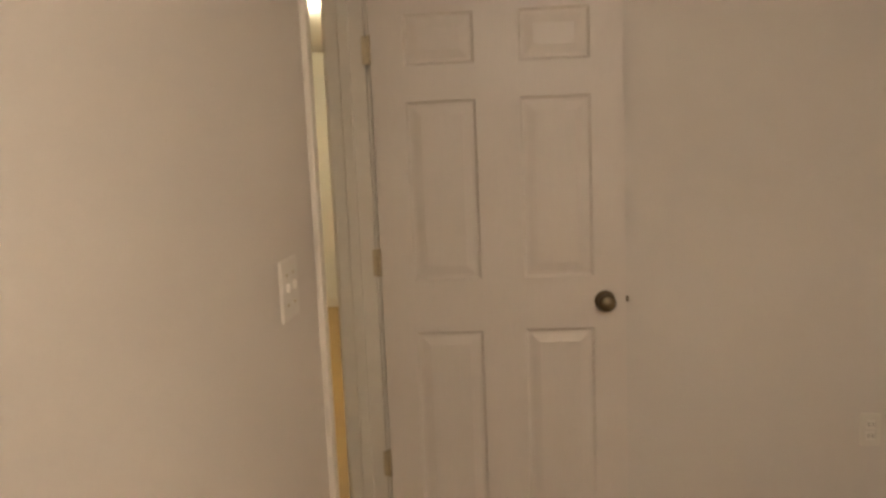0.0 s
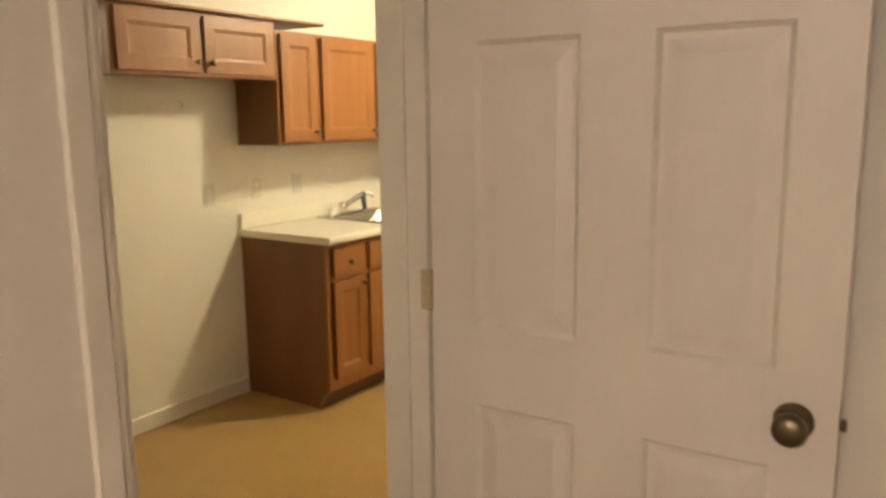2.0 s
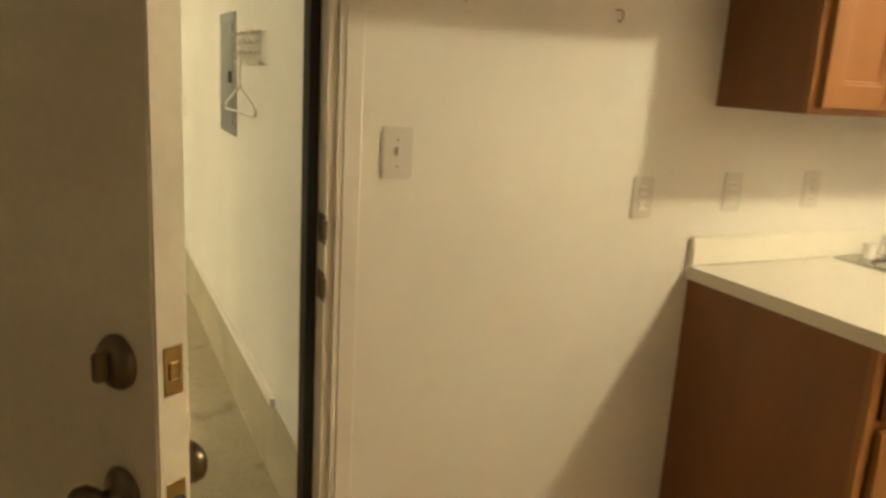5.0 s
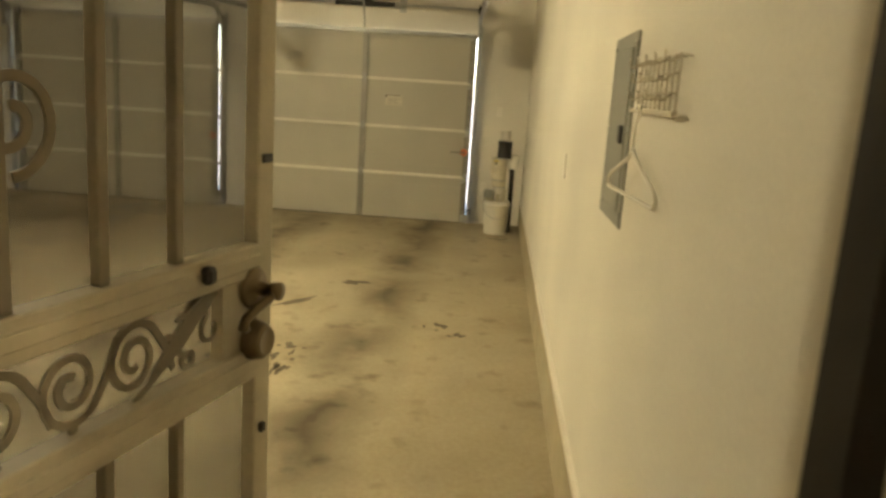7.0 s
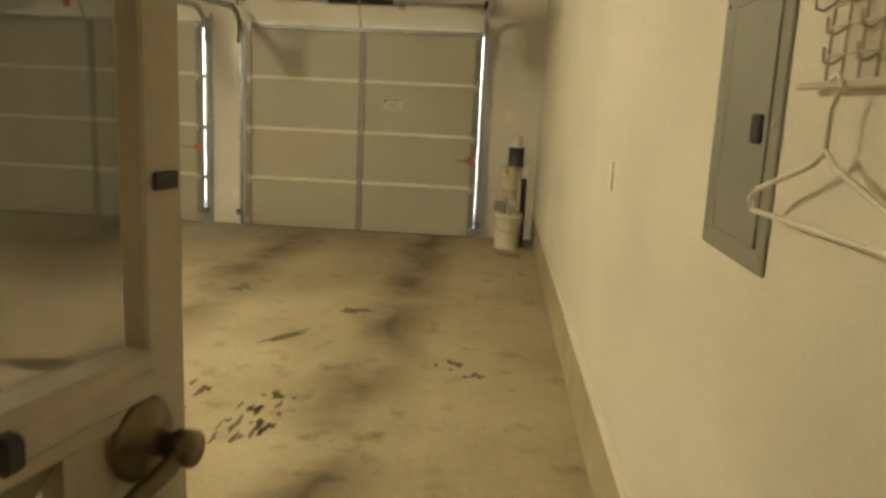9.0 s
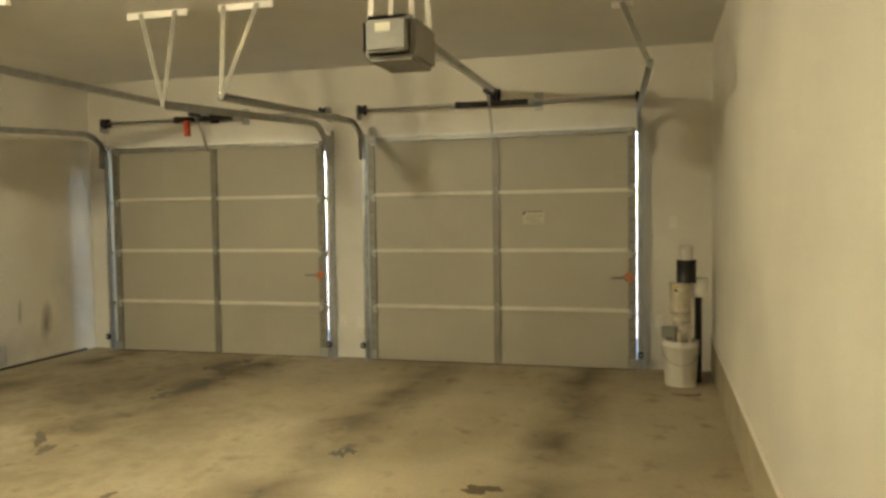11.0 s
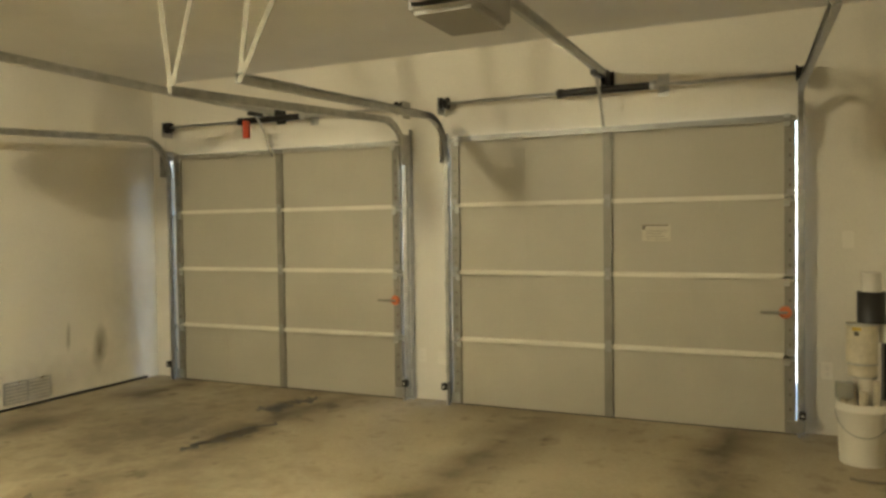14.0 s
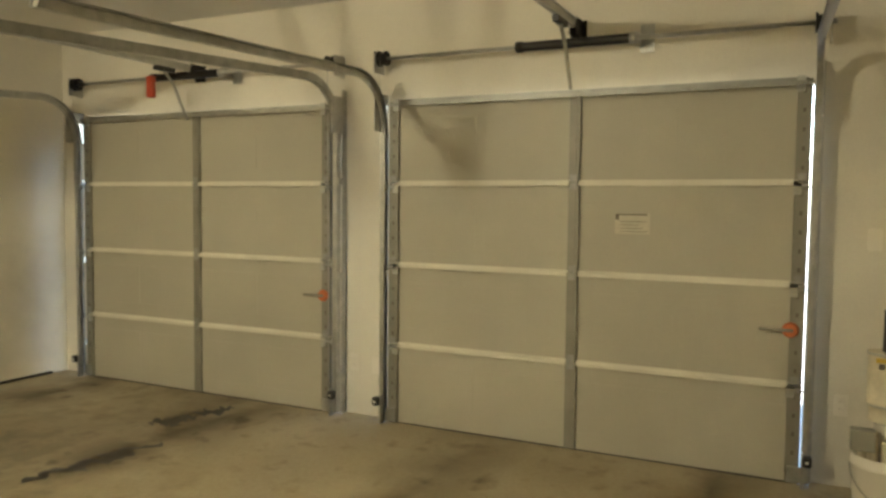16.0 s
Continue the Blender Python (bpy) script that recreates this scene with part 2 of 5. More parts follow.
M_WIRE = mat("plastic_coated_wire", (0.60, 0.54, 0.42), 0.45, var=0.06, bump=0)
M_WHITEP = mat("white_plastic", (0.80, 0.77, 0.68), 0.4, var=0.03, bump=0)
M_OPENER = mat("opener_case", (0.30, 0.29, 0.26), 0.5, var=0.08, scale=6, bump=0.003)
M_RED = mat("red_plastic", (0.50, 0.06, 0.02), 0.45, var=0.1)
M_ORANGE = mat("red_orange_lever", (0.62, 0.17, 0.06), 0.5, var=0.1)
M_SPRING = mat("oiled_spring", (0.03, 0.028, 0.025), 0.45, 0.6, var=0.2, scale=20)
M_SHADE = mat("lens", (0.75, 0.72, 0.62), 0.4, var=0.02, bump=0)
M_PAPER = mat("paper_label", (0.75, 0.72, 0.60), 0.8, var=0.05, bump=0)
M_INK = mat("ink", (0.16, 0.14, 0.11), 0.8, bump=0)
M_CANLABEL = mat("paint_can_label", (0.66, 0.60, 0.45), 0.5, var=0.12, scale=14, bump=0.003)
M_YELLOW = mat("yellow_print", (0.60, 0.42, 0.06), 0.5, var=0.08, bump=0)
M_RUBBER = mat("weather_strip", (0.012, 0.011, 0.010), 0.6, bump=0)
M_OIL = mat("fresh_oil", (0.040, 0.030, 0.018), 0.45, var=0.2, scale=8, bump=0)
M_STAIN = mat("oil_stain", (0.105, 0.075, 0.038), 0.55, var=0.2, scale=8, bump=0)
M_SCUFF = mat("scuff", (0.30, 0.26, 0.19), 0.8, var=0.2, scale=6, bump=0)
M_DRIVE = mat("driveway", (0.34, 0.32, 0.29), 0.9, var=0.1, scale=0.6, bump=0.03)
M_SIDING = mat("outer_wall", (0.5, 0.47, 0.42), 0.8)


def lamp_mat(name, colour, strength):
    return mat(name, (0.8, 0.8, 0.8), 0.4, var=0.0, bump=0, emit=(colour, strength))


M_KLAMP = lamp_mat("kitchen_lamp_glow", *KLAMP)
M_HLAMP = lamp_mat("hall_lamp_glow", *HLAMP)
M_GLAMP = lamp_mat("garage_bulb_glow", *GLAMP)


def concrete():
    m = mat("garage_concrete", (0.455, 0.392, 0.266), 0.7, var=0.13, scale=1.1, fine=45, bump=0.02, dist=0.003, tint=(0.30, 0.25, 0.155))
    nt = m.node_tree
    b = nt.nodes["Principled BSDF"]
    src = b.inputs["Base Color"].links[0].from_socket
    tc = [n for n in nt.nodes if n.type == "TEX_COORD"][0]
    sep = nt.nodes.new("ShaderNodeSeparateXYZ")
    nt.links.new(tc.outputs["Object"], sep.inputs[0])
    ns = nt.nodes.new("ShaderNodeTexNoise")
    ns.inputs["Scale"].default_value, ns.inputs["Detail"].default_value = 1.7, 7
    nt.links.new(tc.outputs["Object"], ns.inputs["Vector"])
    ns2 = nt.nodes.new("ShaderNodeTexNoise")
    ns2.inputs["Scale"].default_value, ns2.inputs["Detail"].default_value = 6.5, 6
    nt.links.new(tc.outputs["Object"], ns2.inputs["Vector"])

    def op(kind, a, c=None, clamp=False):
        n = nt.nodes.new("ShaderNodeMath")
        n.operation, n.use_clamp = kind, clamp
        for i, v in enumerate((a, c)):
            if v is None:
                continue
            if isinstance(v, (int, float)):
                n.inputs[i].default_value = v
            else:
                nt.links.new(v, n.inputs[i])
        return n.outputs[0]

    total = None
    # tyre marks run from the doors into each bay
    for y, w, k in TYRES:
        wob = op("MULTIPLY", op("SUBTRACT", ns.outputs["Fac"], 0.5), 0.35)
        d = op("ABSOLUTE", op("SUBTRACT", op("ADD", sep.outputs["Y"], wob), y))
        v = op("MULTIPLY", op("SUBTRACT", 1.0, op("DIVIDE", d, w), True), k)
        total = v if total is None else op("MAXIMUM", total, v)
    patch = op("MULTIPLY", op("SUBTRACT", ns.outputs["Fac"], 0.36, True), 4.5, True)
    total = op("MULTIPLY", total, op("ADD", op("MULTIPLY", patch, 0.8), 0.2))
    # oil soaked in round the spills; broad patches painted dark against the bulb's hot spot
    for x, y, lx, ly, ang, k in SOAKED_DIMMED:
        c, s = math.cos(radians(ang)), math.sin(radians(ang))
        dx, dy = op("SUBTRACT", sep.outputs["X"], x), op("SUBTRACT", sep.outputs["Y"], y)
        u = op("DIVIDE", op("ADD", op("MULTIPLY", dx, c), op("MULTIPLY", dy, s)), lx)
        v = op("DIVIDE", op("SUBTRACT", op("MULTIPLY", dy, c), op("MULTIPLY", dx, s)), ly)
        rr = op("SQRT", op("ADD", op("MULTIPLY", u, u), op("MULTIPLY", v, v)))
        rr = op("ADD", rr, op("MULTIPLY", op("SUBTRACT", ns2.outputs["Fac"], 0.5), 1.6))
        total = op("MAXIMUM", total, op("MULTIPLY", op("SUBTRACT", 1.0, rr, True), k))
    speck = op("MULTIPLY", op("SUBTRACT", ns2.outputs["Fac"], 0.58, True), 2.6, True)
    total = op("ADD", total, speck, True)
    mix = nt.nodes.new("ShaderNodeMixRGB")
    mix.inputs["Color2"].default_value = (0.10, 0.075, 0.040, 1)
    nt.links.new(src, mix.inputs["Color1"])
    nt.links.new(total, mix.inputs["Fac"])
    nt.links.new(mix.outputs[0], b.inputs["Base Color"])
    return m


def screen_mesh():
    """Fine woven wire: a dark weave that lets part of the light through."""
    m = mat("insect_screen", (0.10, 0.095, 0.08), 0.7, var=0.05, bump=0)
    nt = m.node_tree
    out = [n for n in nt.nodes if n.type == "OUTPUT_MATERIAL"][0]
    tr, mx = nt.nodes.new("ShaderNodeBsdfTransparent"), nt.nodes.new("ShaderNodeMixShader")
    mx.inputs[0].default_value = 0.42
    nt.links.new(tr.outputs[0], mx.inputs[1])
    nt.links.new(nt.nodes["Principled BSDF"].outputs[0], mx.inputs[2])
    nt.links.new(mx.outputs[0], out.inputs["Surface"])
    return m



def smudged_wall():
    """Wall paint with rubbed marks and a grimy haze low down near the doors; entries are x, z, half sizes, depth."""
    m = mat("smudged_garage_wall", (0.75, 0.71, 0.61), 0.75, var=0.08, scale=0.9, fine=90, bump=0.02, dist=0.003)
    nt = m.node_tree
    b = nt.nodes["Principled BSDF"]
    src = b.inputs["Base Color"].links[0].from_socket
    tc = [n for n in nt.nodes if n.type == "TEX_COORD"][0]
    sep = nt.nodes.new("ShaderNodeSeparateXYZ")
    nt.links.new(tc.outputs["Object"], sep.inputs[0])
    ns = nt.nodes.new("ShaderNodeTexNoise")
    ns.inputs["Scale"].default_value, ns.inputs["Detail"].default_value = 9.0, 6
    nt.links.new(tc.outputs["Object"], ns.inputs["Vector"])

    def op(kind, a, c=None, clamp=False):
        n = nt.nodes.new("ShaderNodeMath")
        n.operation, n.use_clamp = kind, clamp
        for i, v in enumerate((a, c)):
            if isinstance(v, (int, float)):
                n.inputs[i].default_value = v
            elif v is not None:
                nt.links.new(v, n.inputs[i])
        return n.outputs[0]
    total = None
    for x, z, lx, lz, lean, k in SMUDGES:
        dz = op("SUBTRACT", sep.outputs["Z"], z)
        u = op("DIVIDE", op("ADD", op("SUBTRACT", sep.outputs["X"], x), op("MULTIPLY", dz, lean)), lx)
        v = op("DIVIDE", dz, lz)
        r = op("SQRT", op("ADD", op("MULTIPLY", u, u), op("MULTIPLY", v, v)))
        r = op("ADD", r, op("MULTIPLY", op("SUBTRACT", ns.outputs["Fac"], 0.5), 0.9))
        w = op("MULTIPLY", op("SUBTRACT", 1.0, r, True), k)
        total = w if total is None else op("MAXIMUM", total, w)
    mix = nt.nodes.new("ShaderNodeMixRGB")
    mix.inputs["Color2"].default_value = (0.13, 0.11, 0.075, 1)
    nt.links.new(src, mix.inputs["Color1"])
    nt.links.new(total, mix.inputs["Fac"])
    nt.links.new(mix.outputs[0], b.inputs["Base Color"])
    return m


M_GWALLS = smudged_wall()
M_SCREEN = screen_mesh()
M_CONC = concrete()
M_CURB = mat("curb_concrete", (0.44, 0.38, 0.25), 0.8, var=0.12, scale=3, fine=60, bump=0.02)

# ---- plan ----
KX, KW = -2.25, 0.15           # kitchen face of the garage wall, its thickness
GX = KX - KW                   # garage face of it
DX = -10.83                    # inner face of the garage doors
FX = DX - 0.085                 # inner face of the front wall
GY0, GY1 = -2.97, 3.465         # garage side walls
GZ, GC = -0.06, 2.81           # garage floor and ceiling
HC = 2.44                      # house ceiling
KY0, KY1 = 1.2, 7.76           # kitchen ends
BACK_Y0, BACK_Y1 = 2.46, 3.395  # doorway to the garage
HALL_Y0, HALL_Y1 = 2.245, 3.02  # doorway from the hall
DOORS = ((-2.615, -0.17), (0.30, 2.825))
HW = -0.13                      # kitchen face of the hall wall


def structure(name, bm, material, label):
    return tagged(part(name, bm, material), label, name.split("_")[0], kind="structure")


structure("floor_kitchen", boxes((GX, -0.06, KY0, KY1, -0.2, 0)), M_VINYL, "worn ochre sheet vinyl floor of the kitchen")
structure("floor_hall", boxes((-0.06, 1.75, -1.6, 3.1, -0.2, -0.002)), M_CARPET, "tan floor of the hall")
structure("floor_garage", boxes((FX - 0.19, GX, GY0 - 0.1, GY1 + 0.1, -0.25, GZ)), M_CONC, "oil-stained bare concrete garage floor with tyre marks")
structure("ground", boxes((-300, FX - 0.19, -300, 300, -0.4, GZ - 0.03)), M_DRIVE, "pale concrete driveway and ground outside")
structure("ceiling_house", boxes((GX, 1.87, -1.72, KY1 + 0.1, HC, HC + 0.1)), M_CEIL, "matt white house ceiling")
structure("ceiling_garage", boxes((FX - 0.2, GX, GY0 - 0.1, GY1 + 0.1, GC, GC + 0.1)), M_CEIL, "plain matt off-white garage ceiling")

structure("wall_hall_kitchen", boxes((HW, 0, -1.6, HALL_Y0, 0, HC), (HW, 0, HALL_Y1, KY1, 0, HC), (HW, 0, HALL_Y0, HALL_Y1, 2.05, HC)), M_HALLWALL, "beige painted wall between hall and kitchen with a doorway")
structure("wall_hall_end", boxes((0, 1.75, 3.1, 3.22, 0, HC)), M_HALLWALL, "plain beige painted hall end wall")
structure("wall_hall_side", boxes((1.75, 1.87, -1.6, 3.22, 0, HC)), M_HALLWALL, "plain beige painted hall side wall")
structure("wall_hall_back", boxes((HW, 1.87, -1.72, -1.6, 0, HC)), M_HALLWALL, "plain beige painted wall at the back of the hall")
structure("wall_kitchen_garage", boxes((GX, KX, GY0 - 0.1, BACK_Y0, GZ, GC), (GX, KX, BACK_Y1, KY1 + 0.1, GZ, GC), (GX, KX, BACK_Y0, BACK_Y1, 2.06, GC)), M_KWALL, "cream painted wall between kitchen and garage with a doorway")
structure("wall_kitchen_far", boxes((KX, HW, KY1, KY1 + 0.1, 0, HC)), M_KWALL, "cream painted far wall of the kitchen")
structure("wall_kitchen_near", boxes((KX, HW, KY0 - 0.1, KY0, 0, HC)), M_KWALL, "cream painted near wall of the kitchen")
structure("wall_garage_right", boxes((FX - 0.15, GX, GY1, GY1 + 0.12, 0.235, GC)), M_GWALL, "cream painted plain garage side wall")
structure("curb_garage_right", boxes((FX - 0.1, GX, GY1 - 0.006, GY1 + 0.12, GZ - 0.1, 0.232), bevel=0.006), M_CURB, "stained concrete curb under the garage wall")
structure("trim_garage_right", boxes((-6.75, GX - 0.72, GY1 - 0.016, GY1, 0.232, 0.262), (FX, -6.77, GY1 - 0.012, GY1, 0.233, 0.252)), M_TRIM, "painted ledge strip along the foot of the wall")
structure("wall_garage_left", boxes((FX - 0.15, GX, GY0 - 0.12, GY0, GZ, GC)), M_GWALLS, "smudged cream painted garage side wall")
(a0, a1), (b0, b1) = DOORS
# the doors hang a finger's width clear of their openings, so daylight leaks in at the sides
for y0, y1, z0 in ((GY0, a0 - 0.022, GZ), (a1 + 0.002, b0 - 0.022, GZ), (b1 + 0.006, GY1, GZ), (a0 - 0.022, a1 + 0.002, 2.08), (b0 - 0.022, b1 + 0.006, 2.08)):
    structure("wall_garage_front", boxes((FX - 0.15, FX, y0, y1, z0, GC)), M_GWALL, "cream painted front wall piece beside the garage doors")
structure("roof_garage", boxes((FX - 0.6, 2.2, GY0 - 0.4, KY1 + 0.5, GC + 0.1, GC + 0.3)), M_SIDING, "plain roof slab over house and garage")
structure("baseboard_kitchen", boxes((KX, KX + 0.014, BACK_Y1 + 0.07, 4.46, 0, 0.085), (KX, KX + 0.014, 5.67, KY1, 0, 0.085), (KX + 0.014, HW, KY1 - 0.014, KY1, 0, 0.085), bevel=0.003), M_TRIM, "cream painted baseboard along the kitchen wall")
structure("baseboard_hall", boxes((0, 0.014, -1.6, HALL_Y0 - 0.06, 0, 0.085), (0.014, 1.75, 3.086, 3.1, 0, 0.085), bevel=0.003), M_TRIM, "beige painted baseboard in the hall")


def casing(name, x, out, y0, y1, top, w, label, material=M_TRIM, foot=0.0):
    """Door casing on one wall face at x, standing out towards out, with a stepped profile."""
    bm = bmesh.new()
    for k, (a, b, th) in enumerate(((0.004, w * 0.3, 0.011), (w * 0.3, w, 0.014))):
        x0, x1 = sorted((x, x + out * th))
        box(bm, x0, x1, y0 - b, y0 - a, foot, top + b, 0.002)
        box(bm, x0, x1, y1 + a, y1 + b, foot, top + b, 0.002)
        box(bm, x0, x1, y0 - a, y1 + a, top + a, top + b, 0.002)
    return structure(name, bm, material, label)


casing("trim_hall_door", 0.0, 1, HALL_Y0, HALL_Y1, 2.05, 0.055, "beige painted door casing on the hall side")
casing("trim_hall_door_inner", HW, -1, HALL_Y0, HALL_Y1, 2.05, 0.055, "cream painted door casing on the kitchen side")
casing("trim_back_door", KX, 1, BACK_Y0, BACK_Y1, 2.06, 0.06, "cream painted casing of the garage doorway")
structure("jamb_hall_door", boxes((HW, 0, HALL_Y0, HALL_Y0 + 0.012, 0, 2.05), (HW, 0, HALL_Y1 - 0.012, HALL_Y1, 0, 2.05), (HW, 0, HALL_Y0 + 0.012, HALL_Y1 - 0.012, 2.038, 2.05), (-0.085, -0.05, HALL_Y0 + 0.012, HALL_Y0 + 0.024, 0, 2.038), (-0.085, -0.05, HALL_Y1 - 0.024, HALL_Y1 - 0.012, 0, 2.038), bevel=0.0015), M_TRIM, "beige painted door jamb with stop strip")
structure("jamb_back_door", boxes((GX, KX, BACK_Y0, BACK_Y0 + 0.015, 0.012, 2.06), (GX, KX, BACK_Y1 - 0.015, BACK_Y1, 0.012, 2.06), (GX, KX, BACK_Y0 + 0.015, BACK_Y1 - 0.015, 2.045, 2.06)), M_TRIM, "cream painted jamb of the garage doorway")
structure("trim_weather_strip", boxes((GX + 0.03, GX + 0.085, BACK_Y1 - 0.04, BACK_Y1 - 0.015, 0.012, 2.045), (GX + 0.03, GX + 0.085, BACK_Y0 + 0.015, BACK_Y0 + 0.03, 0.012, 2.045)), M_RUBBER, "black rubber weather strip in the doorway")
structure("threshold", boxes((GX - 0.02, KX + 0.03, BACK_Y0, BACK_Y1, 0.0005, 0.012), bevel=0.003), M_TOE, "dark worn threshold of the garage doorway")

# ---- hall ----
KNOB_PROF = [(0, 0), (0.032, 0), (0.034, 0.004), (0.028, 0.010), (0.013, 0.014), (0.012, 0.030), (0.022, 0.036), (0.029, 0.045), (0.029, 0.056), (0.022, 0.064), (0, 0.066)]


def six_panel_door():
    w, h, t = 0.815, 2.03, 0.035
    d = thing("door_hall", (0.017, 3.003, 0.008), "white six-panel interior door standing open at the wall", "door", 1.5)
    xs = ((0.108, 0.338), (0.480, 0.710))
    fields = [(a, b, c, e) for a, b in xs for c, e in ((0.23, 0.880), (1.055, 1.652), (1.765, 1.93))]
    part("leaf", panelled(w, h, t, fields, ((0.010, 0.009), (0.020, 0.009), (0.048, 0.003))), M_DOOR, d)
    for s, y in ((-1, 0), (1, t)):
        k = turned(bmesh.new(), KNOB_PROF, Matrix.Translation((0.745, y, 0.972)) @ Euler((radians(90 if s < 0 else -90), 0, 0)).to_matrix().to_4x4())
        part("knob", k, M_BRONZE, d, "antique brass round knob", True)
    part("latch", boxes((w, w + 0.011, 0.010, 0.026, 0.962, 0.982), bevel=0.003), M_BRONZE, d, "dark brass latch bolt")
    for z in (0.42, 1.125, 1.82):
        bm = boxes((-0.003, 0.0, -0.001, 0.03, z - 0.045, z + 0.045), (-0.024, -0.004, -0.0125, -0.0102, z - 0.045, z + 0.045))
        rod(bm, (-0.004, -0.008, z - 0.047), (-0.004, -0.008, z + 0.047), 0.0075)
        part("hinge", bm, M_HINGE, d, "paint-flecked brass butt hinge")
    return d


six_panel_door()


def switch_plate(name, loc, rz, label, w=0.07, h=0.115, gangs=1, kind="toggle", material=None):
    """Plate in its own xz plane, standing out towards -y."""
    t = thing(name, loc, label, "light switch" if kind == "toggle" else "wall plate" if kind == "blank" else "outlet", rz)
    bm = box(bmesh.new(), -w / 2, w / 2, -0.006, 0, -h / 2, h / 2, 0.0045, 2)
    part("plate", bm, material or M_PLATE, t)
    for g in range(gangs):
        x = (g - (gangs - 1) / 2) * 0.046
        if kind == "toggle":
            part("toggle", box(bmesh.new(), x - 0.005, x + 0.005, -0.013, -0.006, -0.004, 0.014, 0.002), material or M_PLATE, t)
            for z in (-0.03, 0.03):
                part("screw", rod(bmesh.new(), (x, -0.0075, z), (x, -0.006, z), 0.003, 8), M_BRASS, t)
        elif kind == "outlet":
            for z in (-0.02, 0.02):
                bm = box(bmesh.new(), x - 0.016, x + 0.016, -0.008, -0.006, z - 0.014, z + 0.014, 0.004)
                s = part("socket", bm, M_PLATE, t)
                part("slot", boxes((x - 0.008, x - 0.006, -0.0086, -0.008, z - 0.004, z + 0.006), (x + 0.006, x + 0.008, -0.0086, -0.008, z - 0.004, z + 0.006)), M_INK, s)
        elif kind == "range":
            bm = turned(bmesh.new(), [(0, 0), (0.024, 0), (0.024, 0.004), (0.020, 0.005), (0.019, 0.002), (0, 0.002)], Matrix.Translation((x, -0.006, 0)) @ Euler((radians(90), 0, 0)).to_matrix().to_4x4())
            part("socket", bm, M_BLACK, t, "black round appliance socket")
    return t


switch_plate("light_switch", (0.0, 1.96, 1.24), 90, "cream double light switch plate on the hall wall", 0.122, 0.122, 2, material=M_PLATEH)
switch_plate("wall_outlet", (1.66, 3.1, 0.49), 0, "cream outlet plate on the hall end wall", kind="outlet")


JAR = [(0.045, -0.024), (0.066, -0.035), (0.070, -0.06), (0.070, -0.135), (0.060, -0.152), (0.03, -0.160), (0, -0.162)]


def flush_lamp(name, loc, glow, label, r=0.09, prof=None):
    t = thing(name, loc, label, "ceiling lamp")
    part("base", turned(bmesh.new(), [(0, 0), (r + 0.025, 0), (r + 0.025, -0.018), (r, -0.024), (0, -0.024)]), M_PLATE, t, "", True)
    part("globe", turned(bmesh.new(), prof or [(r * 0.8, -0.024), (r, -0.05), (r * 0.95, -0.085), (r * 0.7, -0.115), (r * 0.35, -0.13), (0, -0.134)]), glow, t, "glowing glass globe", True)
    return t


flush_lamp("ceiling_lamp", (0.95, -0.35, HC), M_HLAMP, "lit round glass ceiling lamp in the hall", 0.12)

# ---- kitchen ----
flush_lamp("ceiling_lamp", (-0.85, 5.35, HC), M_KLAMP, "lit glass jar ceiling lamp in the kitchen", 0.07, JAR)
SHAKER = ((0.004, 0.003), (0.010, 0.004), (0.013, 0.008))
CAB_KNOB = [(0, 0), (0.008, 0), (0.006, 0.010), (0.012, 0.016), (0.015, 0.021), (0.012, 0.026), (0, 0.028)]


def cab_knob(parent, y, z, x=0.02):
    part("knob", turned(bmesh.new(), CAB_KNOB, Matrix.Translation((x, y, z)) @ Euler((0, radians(90), 0)).to_matrix().to_4x4(), 14), M_BRONZE, parent, "small antique brass knob", True)


def cab_door(parent, x, y0, y1, z0, z1, knob=None, name="door", frame_w=0.055, flat=False):
    """A framed door on the front plane x of a cabinet, in the cabinet's own space (front towards +x)."""
    w, h = y1 - y0, z1 - z0
    if flat:
        bm = box(bmesh.new(), 0, w, 0, 0.019, 0, h, 0.005, 2)
    else:
        bm = panelled(w, h, 0.019, [(frame_w, w - frame_w, frame_w, h - frame_w)], SHAKER, False)
    bm.transform(Matrix(((0, -1, 0, 0.019), (1, 0, 0, 0), (0, 0, 1, 0), (0, 0, 0, 1))))
    if not flat:
        es = [e for e in bm.edges if all(abs(v.co.x - 0.019) < 1e-4 and (v.co.y < 1e-4 or v.co.y > w - 1e-4 or v.co.z < 1e-4 or v.co.z > h - 1e-4) for v in e.verts)]
        es = [e for e in es if (abs(e.verts[0].co.y - e.verts[1].co.y) < 1e-5 and (e.verts[0].co.y < 1e-4 or e.verts[0].co.y > w - 1e-4)) or (abs(e.verts[0].co.z - e.verts[1].co.z) < 1e-5 and (e.verts[0].co.z < 1e-4 or e.verts[0].co.z > h - 1e-4))]
        bmesh.ops.bevel(bm, geom=es, offset=0.004, segments=2, affect="EDGES")
    bmesh.ops.recalc_face_normals(bm, faces=bm.faces)
    o = part(name, bm, M_OAKH if flat else M_OAK, parent)
    o.location = (x, y0, z0)
    if knob:
        cab_knob(o, knob[0] - y0, knob[1] - z0)
    return o


